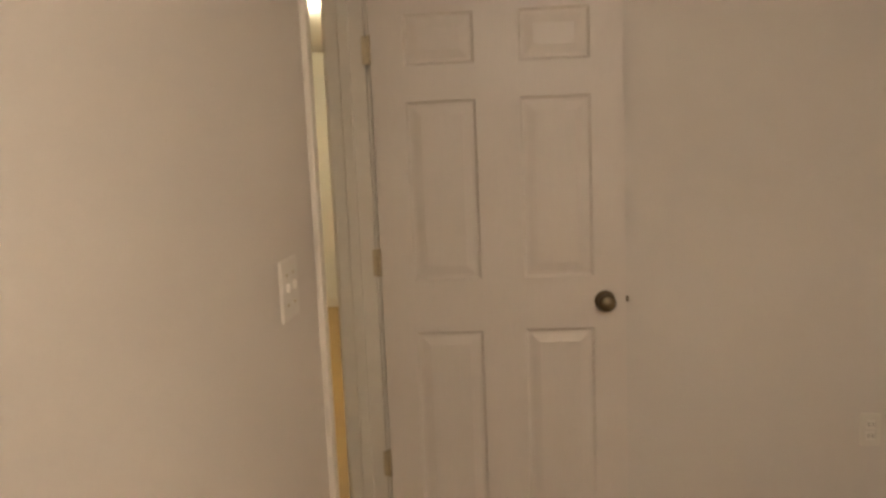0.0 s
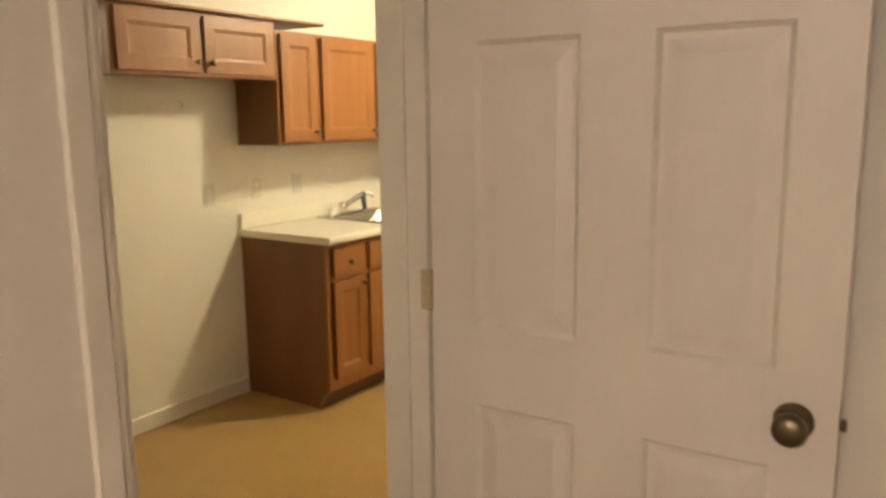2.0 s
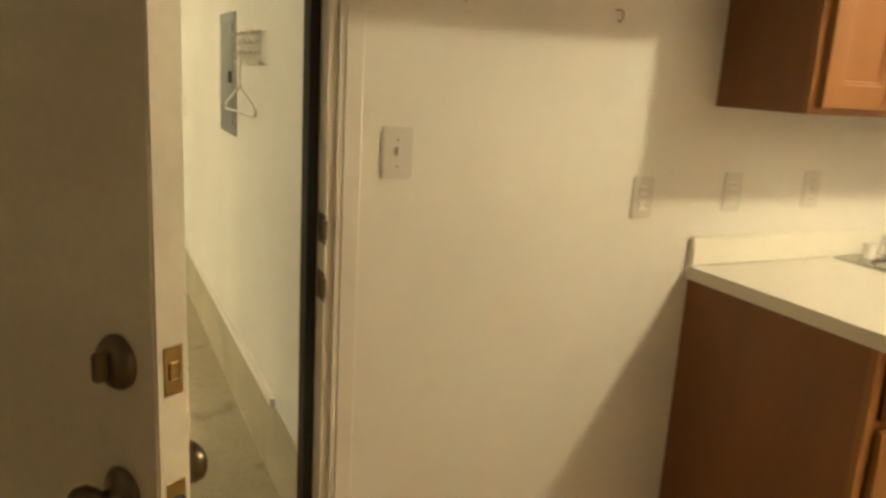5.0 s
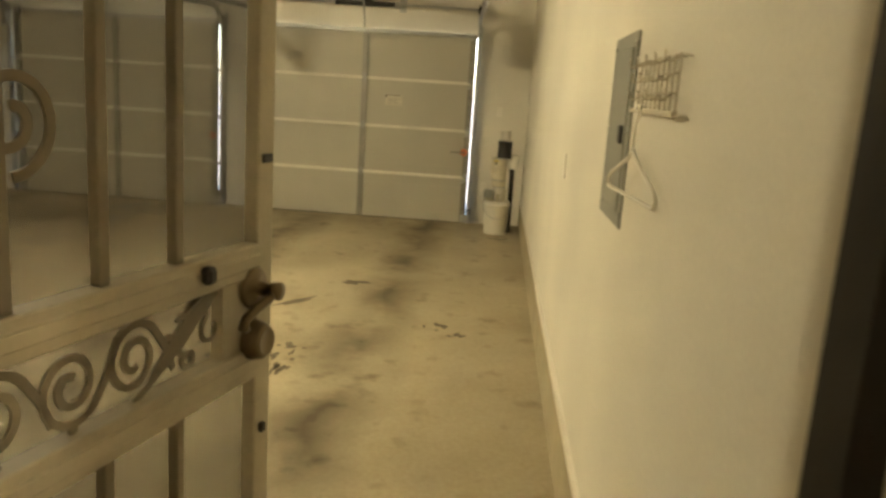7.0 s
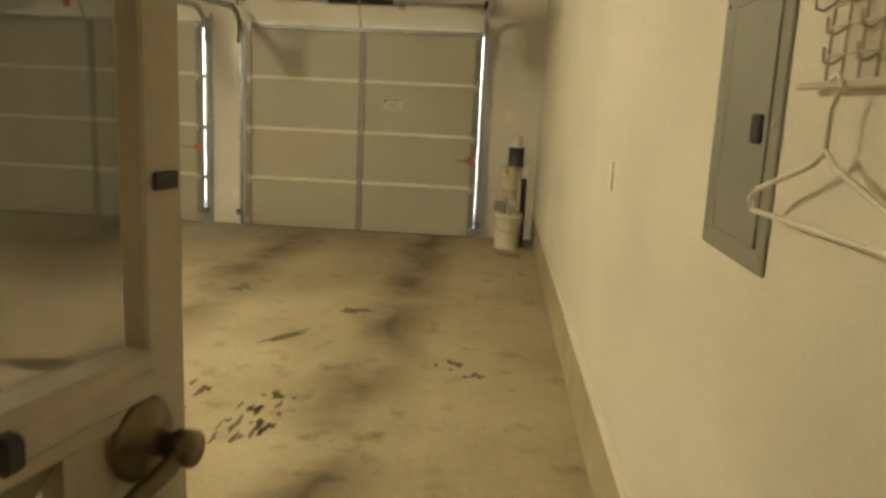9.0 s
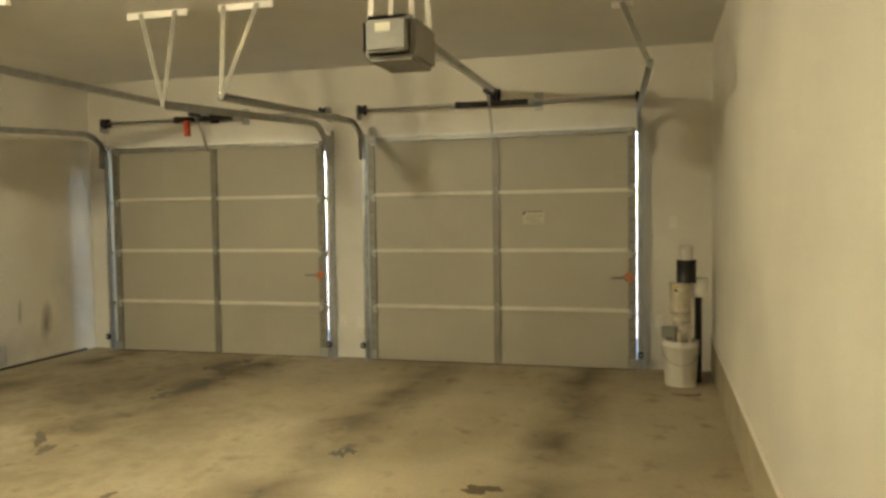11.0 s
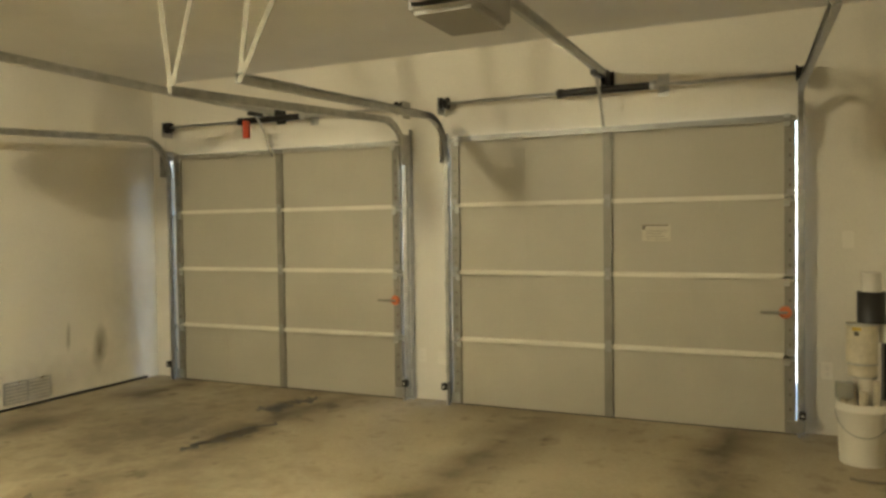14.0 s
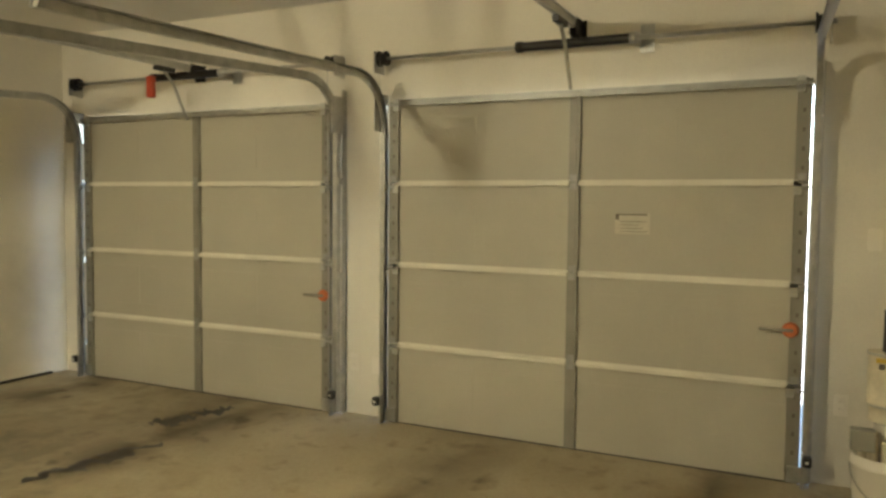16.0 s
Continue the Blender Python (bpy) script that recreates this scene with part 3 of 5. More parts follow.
def wall_cabinet(y0, y1, z0, z1, doors, label, depth=0.305):
    t = thing("wall_cabinet", (KX, y0, z0), label, "cabinet", group="wall cabinets")
    w, h = y1 - y0, z1 - z0
    for nm, b in (("side_panel", (0, depth - 0.019, 0.0005, 0.014, 0, h)), ("side_panel", (0, depth - 0.019, w - 0.014, w - 0.0005, 0, h)), ("bottom", (0, depth - 0.019, 0.014, w - 0.014, 0.012, 0.026)), ("top", (0, depth - 0.019, 0.014, w - 0.014, h - 0.014, h)), ("back", (0, 0.006, 0.014, w - 0.014, 0.026, h - 0.014))):
        part(nm, boxes(b), M_OAKSIDE, t)
    fw = 0.032
    part("face_frame", boxes((depth - 0.019, depth, 0.0005, fw, 0, h), (depth - 0.019, depth, w - fw, w - 0.0005, 0, h), (depth - 0.019, depth, fw, w - fw, 0, fw), (depth - 0.019, depth, fw, w - fw, h - fw, h), bevel=0.001), M_OAK, t)
    for a, b, side in doors:
        kz = 0.045 if side else None
        ky = (b - 0.028) if side > 0 else (a + 0.028)
        cab_door(t, depth + 0.001, a - y0, b - y0, 0.018, h - 0.018, (ky - y0, 0.018 + kz))
    return t


UZ, UT = 1.372, 1.95
wall_cabinet(3.56, 4.488, 1.70, 1.99, ((3.585, 4.012, 1), (4.036, 4.465, -1)), "short oak wall cabinet with two doors over the empty fridge bay")
wall_cabinet(4.489, 4.795, UZ, UT, ((4.512, 4.772, 1),), "narrow oak wall cabinet with one framed door")
wall_cabinet(4.796, 5.735, UZ, UT, ((4.815, 5.262, 1), (5.282, 5.716, -1)), "oak wall cabinet with two framed doors over the sink")
wall_cabinet(5.736, 6.46, UZ, UT, ((5.755, 6.10, 1), (6.12, 6.44, -1)), "oak wall cabinet with two framed doors")
wall_cabinet(6.461, 7.10, UZ, UT, ((6.48, 6.77, 1), (6.79, 7.08, -1)), "oak wall cabinet with two framed doors")
wall_cabinet(7.101, 7.745, UZ, UT, ((7.12, 7.41, 1), (7.43, 7.725, -1)), "oak wall cabinet with two framed doors in the corner")
tb = thing("top_board", (KX, 3.5, 1.99), "thin oak board lying loose on the short cabinet", "board")
part("board", boxes((0.02, 0.345, 0.0, 1.32, 0.0, 0.014), bevel=0.003), M_OAKH, tb)


def base_cabinet():
    y0, y1, d, h = 4.47, 5.65, 0.61, 0.88
    t = thing("base_cabinet", (KX, y0, 0), "oak sink base cabinet with false drawer fronts and framed doors", "cabinet")
    w = y1 - y0
    for a, b in ((0.0, 0.016), (w - 0.016, w)):
        bm = bmesh.new()
        pts = [(0.0, 0), (d - 0.075, 0), (d - 0.070, 0.02), (d - 0.050, 0.06), (d - 0.019, 0.10), (d - 0.019, h), (0.0, h)]
        lo = [bm.verts.new((x, a, z)) for x, z in pts]
        hi = [bm.verts.new((x, b, z)) for x, z in pts]
        bm.faces.new(lo)
        bm.faces.new(hi[::-1])
        for i in range(len(pts)):
            j = (i + 1) % len(pts)
            bm.faces.new((lo[j], lo[i], hi[i], hi[j]))
        bmesh.ops.recalc_face_normals(bm, faces=bm.faces)
        part("side_panel", bm, M_OAKSIDE, t)
    part("bottom", boxes((0.002, d - 0.02, 0.016, w - 0.016, 0.10, 0.115)), M_OAKSIDE, t)
    part("back", boxes((0.002, 0.008, 0.016, w - 0.016, 0.116, h)), M_OAKSIDE, t)
    part("toe_kick", boxes((d - 0.085, d - 0.075, 0.016, w - 0.016, 0.0, 0.10)), M_TOE, t)
    x0 = d - 0.019
    cols = ((0.022, 0.302), (0.307, 0.759), (0.760, w - 0.002))
    bs = [(x0, d, 0, 0.03, 0.10, h), (x0, d, w - 0.03, w, 0.10, h), (x0, d, 0.29, 0.325, 0.10, h), (x0, d, 0.745, 0.78, 0.10, h)]
    for a, b in cols:
        a2, b2 = {0.022: (0.03, 0.29), 0.307: (0.325, 0.745)}.get(a, (0.78, w - 0.03))
        bs += [(x0, d, a2, b2, 0.10, 0.18), (x0, d, a2, b2, 0.672, 0.705), (x0, d, a2, b2, h - 0.03, h)]
    part("face_frame", boxes(*bs), M_OAK, t)
    for i, (a, b) in enumerate(cols):
        a2, b2 = a + 0.018, b - 0.012
        dz = cab_door(t, d + 0.001, a2, b2, 0.70, 0.855, None, "drawer_front" if i == 0 else "false_front", flat=True)
        if i == 0:
            cab_knob(dz, (b2 - a2) / 2, 0.072)
        cab_door(t, d + 0.001, a2, b2, 0.165, 0.68, (b2 - 0.026 if i < 2 else a2 + 0.026, 0.645))
    return t


base_cabinet()


def countertop():
    y0, y1 = 4.457, 5.663
    t = thing("countertop", (KX, y0, 0.88), "cream laminate countertop with a short backsplash", "countertop")
    w, d = y1 - y0, 0.652
    s0, s1, sx0, sx1 = 5.045 - y0, 5.545 - y0, 0.065, 0.535
    th = 0.038
    bm = boxes((0, sx0, 0, w, 0, th), (sx0, sx1, 0, s0, 0, th), (sx0, sx1, s1, w, 0, th))
    part("deck", bm, M_COUNTER, t)
    # rounded front nose
    bm = bmesh.new()
    prof = [(sx1, 0), (d - 0.010, 0), (d - 0.002, 0.004), (d, 0.012), (d, 0.026), (d - 0.004, 0.034), (d - 0.014, 0.0388), (d - 0.03, th), (sx1, th)]
    lo = [bm.verts.new((x, 0, z)) for x, z in prof]
    hi = [bm.verts.new((x, w, z)) for x, z in prof]
    bm.faces.new(lo)
    bm.faces.new(hi[::-1])
    for i in range(len(prof)):
        j = (i + 1) % len(prof)
        bm.faces.new((lo[j], lo[i], hi[i], hi[j]))
    bmesh.ops.recalc_face_normals(bm, faces=bm.faces)
    part("front_edge", bm, M_COUNTER, t)
    part("backsplash", box(bmesh.new(), 0, 0.02, 0, w, th, th + 0.086, 0.005, 2), M_COUNTER, t)
    return t


countertop()


def sink():
    t = thing("kitchen_sink", (KX + 0.03, 5.02, 0.920), "stainless steel single-bowl drop-in sink", "sink")
    L, W = 0.55, 0.535
    bm = bmesh.new()

    def rr(x0, x1, y0, y1, r, z, n=5):
        pts = []
        for cx, cy, a0 in ((x1 - r, y1 - r, 0), (x0 + r, y1 - r, 90), (x0 + r, y0 + r, 180), (x1 - r, y0 + r, 270)):
            for i in range(n + 1):
                a = radians(a0 + 90 * i / n)
                pts.append((cx + r * math.cos(a), cy + r * math.sin(a), z))
        return pts
    loops = [rr(0, W, 0, L, 0.02, -0.001), rr(0.003, W - 0.003, 0.003, L - 0.003, 0.02, 0.005), rr(0.010, W - 0.010, 0.010, L - 0.010, 0.02, 0.0035), rr(0.09, W - 0.032, 0.034, L - 0.034, 0.05, 0.0035), rr(0.095, W - 0.037, 0.039, L - 0.039, 0.05, -0.004), rr(0.105, W - 0.047, 0.049, L - 0.049, 0.05, -0.14), rr(0.13, W - 0.07, 0.075, L - 0.075, 0.05, -0.165)]
    vl = ring_loft(bm, loops)
    bm.faces.new(vl[-1])
    bmesh.ops.recalc_face_normals(bm, faces=bm.faces)
    for f in bm.faces:
        f.normal_flip()
    part("bowl", bm, M_STEEL, t, "", True)
    part("drain", turned(bmesh.new(), [(0, 0.0), (0.03, 0.0), (0.042, 0.002), (0.045, 0.0)], Matrix.Translation((0.26, L / 2, -0.164))), M_CHROME, t, "round drain", True)
    f = thing("faucet", (KX + 0.085, 5.27, 0.924), "chrome single-lever faucet with a black spray head", "faucet")
    part("deck_plate", box(bmesh.new(), -0.028, 0.028, -0.12, 0.12, 0, 0.012, 0.005, 2), M_CHROME, f)
    part("body", turned(bmesh.new(), [(0.034, 0.012), (0.030, 0.03), (0.026, 0.062), (0.018, 0.072), (0, 0.074)], Matrix.Translation((-0.003, -0.055, 0))), M_CHROME, f, "", True)
    part("spout", tube(bmesh.new(), [(-0.003, -0.05, 0.045), (0.012, -0.02, 0.060), (0.035, 0.015, 0.085), (0.060, 0.045, 0.108), (0.075, 0.058, 0.112)], 0.017, 14), M_CHROME, f, "", True)
    part("lever", tube(bmesh.new(), [(0.055, 0.045, 0.115), (0.075, 0.06, 0.130), (0.10, 0.085, 0.118), (0.115, 0.105, 0.100)], 0.010, 10), M_CHROME, f, "", True)
    part("spray_head", rod(bmesh.new(), (0.072, 0.056, 0.122), (0.080, 0.062, 0.020), 0.017, 14, 0.014), M_BLACK, f, "black spray head", True)
    b = thing("soap_dispenser", (KX + 0.08, 5.13, 0.924), "cream plastic cup beside the faucet", "cup")
    part("body", turned(bmesh.new(), [(0, 0), (0.018, 0), (0.020, 0.045), (0.016, 0.05), (0.014, 0.046), (0.014, 0.01), (0, 0.01)]), M_WHITEP, b, "", True)


sink()
switch_plate("light_switch", (KX, 3.545, 1.235), 90, "cream light switch plate on the kitchen wall", 0.075, 0.12, material=M_PLATEK)
switch_plate("wall_outlet", (KX, 4.268, 1.12), 90, "cream outlet plate above the fridge bay", kind="outlet", material=M_PLATEK)
switch_plate("wall_outlet", (KX, 4.592, 1.13), 90, "cream outlet plate over the countertop", kind="outlet", material=M_PLATEK)
switch_plate("light_switch", (KX, 4.913, 1.135), 90, "cream switch plate over the countertop", material=M_PLATEK)
switch_plate("appliance_outlet", (KX, 5.975, 1.105), 90, "steel plate with a black round range socket", 0.085, 0.115, kind="range", material=M_STEEL)
lb = thing("laundry_box", (KX, 6.72, 0.97), "white recessed laundry box with a dark tap inside", "outlet", 90)
part("frame", boxes((-0.09, 0.09, -0.012, 0, 0.09, 0.115), (-0.09, 0.09, -0.012, 0, -0.115, -0.09), (-0.09, -0.065, -0.012, 0, -0.09, 0.09), (0.065, 0.09, -0.012, 0, -0.09, 0.09), bevel=0.003), M_WHITEP, lb)
part("back", boxes((-0.065, 0.065, -0.003, -0.0005, -0.09, 0.09)), M_PLATEK, lb)
part("tap", rod(bmesh.new(), (0, -0.003, -0.01), (0, -0.03, -0.01), 0.018, 14), M_BLACK, lb, "dark round tap")


def cup_hook(y, z):
    t = thing("cup_hook", (KX, y, z), "small brass screw hook in the wall", "hook", group="cup hooks")
    part("hook", tube(bmesh.new(), [(0, 0, 0.012), (0.02, 0, 0.012), (0.03, 0, 0.004), (0.03, 0, -0.010), (0.02, 0, -0.018), (0.012, 0, -0.012)], 0.0025, 6), M_BRASS, t, "", True)


cup_hook(3.69, 1.60)
cup_hook(4.12, 1.585)


def back_door():
    w, h, t = 0.915, 2.03, 0.045
    ang = 31.8
    d = thing("door_back", (KX + 0.005, BACK_Y0 + 0.012, 0.013), "tan painted flush entry door standing ajar, worn and smudged", "door", ang)
    part("leaf", box(bmesh.new(), 0, w, 0, t, 0, h, 0.002), M_BACKDOOR, d)
    part("edge_strip", boxes((w, w + 0.003, 0.002, t - 0.002, 0, h)), M_EDGE, d, "pale painted door edge")
    for z, kind in ((1.058, "deadbolt"), (0.888, "knob")):
        for s, y in ((1, t), (-1, 0.0)):
            m = Matrix.Translation((w - 0.065, y, z)) @ Euler((radians(-90 * s), 0, 0)).to_matrix().to_4x4()
            if kind == "knob":
                part("knob", turned(bmesh.new(), KNOB_PROF, m), M_BRONZE, d, "antique brass round knob", True)
            else:
                db = part("deadbolt", turned(bmesh.new(), [(0, 0), (0.033, 0), (0.034, 0.006), (0.028, 0.014), (0.010, 0.018), (0, 0.018)], m), M_BRONZE, d, "antique brass deadbolt rose", True)
                part("thumb_turn", box(bmesh.new(), w - 0.071, w - 0.059, min(y + s * 0.016, y + s * 0.034), max(y + s * 0.016, y + s * 0.034), z - 0.018, z + 0.018, 0.003), M_BRONZE, db)
        pl = part("latch_plate", box(bmesh.new(), w + 0.003, w + 0.005, t / 2 - 0.013, t / 2 + 0.013, z - 0.03, z + 0.03, 0.0008), M_BRASS, d, "brass latch plate")
        part("bolt", box(bmesh.new(), w + 0.005, w + (0.014 if kind == "knob" else 0.007), t / 2 - 0.007, t / 2 + 0.007, z - 0.011, z + 0.011, 0.002), M_BLACK if kind == "knob" else M_BRASS, pl)
    return d


back_door()
for z, nm in ((0.925, "strike_plate"), (1.06, "strike_plate")):
    t = thing("strike_plate", (KX - 0.02, BACK_Y1 - 0.016, z), "dark brass strike plate in the door jamb", "strike plate", group="strike plates")
    part("plate", box(bmesh.new(), -0.028, 0.03, -0.003, 0, -0.035, 0.035, 0.001), M_BRONZE, t)
    part("lip", rod(bmesh.new(), (0.028, -0.003, -0.022), (0.028, -0.003, 0.022), 0.006), M_BRONZE, t)


# ---- garage: the iron gate ----
def ribbon(bm, pts, widths, depth):
    """A flat bar bent along points of the xz plane."""
    n = len(pts)
    ws = [widths] * n if isinstance(widths, float) else widths
    rings = []
    for i, (x, z) in enumerate(pts):
        a, b = pts[max(i - 1, 0)], pts[min(i + 1, n - 1)]
        d = Vector((b[0] - a[0], 0, b[1] - a[1])).normalized()
        q = Vector((d.z, 0, -d.x)) * ws[i] / 2
        p = Vector((x, 0, z))
        rings.append([bm.verts.new(p + k * q + Vector((0, e * depth / 2, 0))) for k, e in ((-1, -1), (1, -1), (1, 1), (-1, 1))])
    for a, b in zip(rings, rings[1:]):
        for k in range(4):
            l = (k + 1) % 4
            bm.faces.new((a[k], a[l], b[l], b[k]))
    bm.faces.new(rings[0][::-1])
    bm.faces.new(rings[-1])
    bmesh.ops.recalc_face_normals(bm, faces=bm.faces)
    return bm


def coil(cx, cz, r, turns, a0, s=1, n=40, shrink=0.78):
    out = []
    for i in range(n + 1):
        f = i / n
        a = radians(a0) + s * f * turns * 2 * math.pi
        q = r * (1 - shrink * f)
        out.append((cx + q * math.cos(a), cz + q * math.sin(a)))
    return out


def iron_gate():
    w, h = GATE_W, 2.0
    g = thing("security_gate", (GX - 0.02, BACK_Y0 + 0.01, GZ + 0.004), "tan painted wrought-iron security gate swung open into the garage", "gate", GATE_TURN)
    st, th = 0.055, 0.030
    part("gate_frame", boxes((0, st, -th / 2, th / 2, 0, h), (w - st, w, -th / 2, th / 2, 0, h), (st, w - st, -th / 2, th / 2, h - 0.05, h), (st, w - st, -th / 2, th / 2, 0, 0.05), bevel=0.003), M_IRON, g)
    za, zb, zc, zd = 0.923, 0.986, 1.124, 1.186
    for a, b in ((za, zb), (zc, zd)):
        part("rail", boxes((st, w - st, -th / 2 - 0.006, th / 2 + 0.006, a, b), (st, w - st, -th / 2 - 0.010, th / 2 + 0.010, a + 0.018, b - 0.018), bevel=0.003), M_IRON, g)
    part("lock_plate", boxes((w - st - 0.105, w - st, -0.012, 0.012, zb, zc)), M_IRON, g)
    for i in range(5):
        x = w - 0.275 - 0.165 * i
        part("bar", boxes((x - 0.010, x + 0.010, -0.010, 0.010, zd, h - 0.05), bevel=0.002), M_IRON_SHADED, g)
        part("bar", boxes((x - 0.010, x + 0.010, -0.010, 0.010, 0.05, za), bevel=0.002), M_IRON_SHADED, g)
    x1 = w - st - 0.105
    zm, r = (zb + zc) / 2, 0.060
    n = 6
    for i in range(n):
        cx = x1 - 0.215 - 0.126 * i
        if cx < st + 0.05:
            break
        up = 1 if i % 2 else -1
        part("scroll", ribbon(bmesh.new(), [(cx + 0.092, zm + up * 0.045), (cx + 0.075, zm + up * 0.005)] + coil(cx, zm, r, 1.75, -25 * up, -up), 0.0125, 0.005), M_IRON_SHADED, g, "curled iron scroll")
        part("link", ribbon(bmesh.new(), [(cx, zm - r), (cx + 0.004, zb)], 0.014, 0.005), M_IRON_SHADED, g)
    part("leaf_scroll", ribbon(bmesh.new(), [(x1 - 0.215, zb + 0.002), (x1 - 0.185, zb + 0.016), (x1 - 0.150, zb + 0.040), (x1 - 0.115, zm - 0.006), (x1 - 0.085, zm + 0.018), (x1 - 0.045, zc - 0.028), (x1 - 0.004, zc - 0.004)], [0.011, 0.015, 0.022, 0.034, 0.036, 0.028, 0.020], 0.006), M_IRON_SHADED, g, "iron acanthus leaf scroll")
    part("scroll", ribbon(bmesh.new(), [(x1 - 0.120, zm - 0.012)] + coil(x1 - 0.082, zb + 0.030, 0.020, 1.1, 150, 1, 18), 0.010, 0.005), M_IRON_SHADED, g, "curled iron scroll")
    part("scroll", ribbon(bmesh.new(), [(x1 - 0.035, zc - 0.034)] + coil(x1 - 0.024, zm - 0.004, 0.026, 0.8, 110, 1, 18, 0.45), 0.009, 0.005), M_IRON_SHADED, g, "curled iron scroll")
    for k, (du, dz) in enumerate(((-0.115, 0.030), (-0.150, 0.002))):
        part("leaf_tip", ribbon(bmesh.new(), [(x1 + du + 0.045, zm + dz - 0.004), (x1 + du + 0.015, zm + dz + 0.010), (x1 + du, zm + dz + 0.003)], [0.014, 0.012, 0.005], 0.005), M_IRON_SHADED, g)
    for dz, a in ((0.0, -90), (0.30, 90)):
        for sx in (1, -1):
            part("scroll", ribbon(bmesh.new(), coil(0.27 + sx * 0.075, 1.42 + dz, 0.070, 1.5, a, sx), 0.014, 0.005), M_IRON_SHADED, g, "curled iron scroll")
    part("collar", box(bmesh.new(), 0.24, 0.30, -0.016, 0.016, 1.52, 1.62, 0.006), M_IRON, g)
    for a, b in ((0.05, za), (zb, zc), (zd, h - 0.05)):
        part("screen", boxes((st - 0.01, w - st + 0.01, 0.0135, 0.0142, a - 0.005, b + 0.005)), M_SCREEN, g, "fine dark insect screen")
    bx = w - 0.072
    for s in (1, -1):
        y = s * th / 2
        m = Matrix.Translation((bx, y, 1.002)) @ Euler((radians(-90 * s), 0, 0)).to_matrix().to_4x4()
        part("deadbolt", turned(bmesh.new(), [(0, 0), (0.037, 0), (0.039, 0.010), (0.033, 0.030), (0.026, 0.036), (0.023, 0.034), (0, 0.034)], m), M_BRONZE, g, "brass deadbolt cylinder", True)
        m = Matrix.Translation((bx, y, 1.104)) @ Euler((radians(-90 * s), 0, 0)).to_matrix().to_4x4()
        hd = part("handle", turned(bmesh.new(), [(0, 0), (0.039, 0), (0.041, 0.006), (0.035, 0.012), (0.014, 0.016), (0.012, 0.040), (0.017, 0.044), (0.017, 0.062), (0, 0.064)], m), M_BRONZE, g, "brass lever handle", True)
        part("lever", tube(bmesh.new(), [(bx, y + s * 0.05, 1.104), (bx - 0.025, y + s * 0.052, 1.094), (bx - 0.060, y + s * 0.050, 1.086), (bx - 0.088, y + s * 0.045, 1.071), (bx - 0.094, y + s * 0.043, 1.056), (bx - 0.082, y + s * 0.043, 1.052)], 0.009, 10), M_BRONZE, hd, "", True)
    part("clip", box(bmesh.new(), w - 0.045, w - 0.012, -th / 2 - 0.006, -th / 2, 1.335, 1.352, 0.002), M_BLACK, g, "black plastic clip")
    part("stop", box(bmesh.new(), w - 0.245, w - 0.22, -th / 2 - 0.03, -th / 2 - 0.008, 1.147, 1.177, 0.006), M_BLACK, g, "black rubber bumper")
    part("stop", box(bmesh.new(), w - 0.045, w - 0.03, -th / 2 - 0.012, -th / 2, 0.80, 0.82, 0.003), M_BLACK, g, "black rubber bumper")
    return g


iron_gate()


# ---- garage: side wall fittings ----
def breaker_panel():
    t = thing("breaker_panel", (-4.03, GY1, 1.112), "grey steel breaker panel set flush in the wall", "breaker panel")
    part("cover", box(bmesh.new(), -0.186, 0.186, -0.006, 0, 0, 0.50, 0.003), M_PANELGREY, t)
    part("door", box(bmesh.new(), -0.11, 0.14, -0.009, -0.006, 0.04, 0.46, 0.003), M_PANELGREY, t)
    part("latch", box(bmesh.new(), 0.075, 0.12, -0.017, -0.009, 0.215, 0.265, 0.004), M_BLACK, t, "black latch")
    for x in (-0.163, 0.163):
        for z in (0.03, 0.25, 0.47):
            part("screw", rod(bmesh.new(), (x, -0.009, z), (x, -0.006, z), 0.006, 8), M_GALV, t)


breaker_panel()


def wire_rack():
    t = thing("wire_rack", (-3.47, GY1, 1.418), "wall-mounted cream wire rack with hooks", "rack")
    W, H, off = 0.37, 0.098, -0.022
    for z in (0.036, 0.072, H):
        part("wire", tube(bmesh.new(), [(-W / 2, off, z), (W / 2, off, z)], 0.0022, 6), M_WIRE, t, "", True)
    for i in range(9):
        x = -W / 2 + W * i / 8
        part("upright", tube(bmesh.new(), [(x, -0.002, H + 0.004), (x, off, H + 0.008), (x, off, 0.05), (x, off, 0.0)], 0.0022, 6), M_WIRE, t, "", True)
        for z in (0.036, 0.072) if i % 2 else (0.105,):
            part("hook", tube(bmesh.new(), [(x + 0.01, off, z), (x + 0.01, off - 0.018, z - 0.014), (x + 0.01, off - 0.028, z - 0.012), (x + 0.01, off - 0.030, z + 0.006)], 0.0022, 6), M_WIRE, t, "", True)
    part("lower_bar", box(bmesh.new(), -W / 2 - 0.085, W / 2, off - 0.005, off + 0.005, -0.006, 0.004, 0.001), M_WIRE, t)


wire_rack()


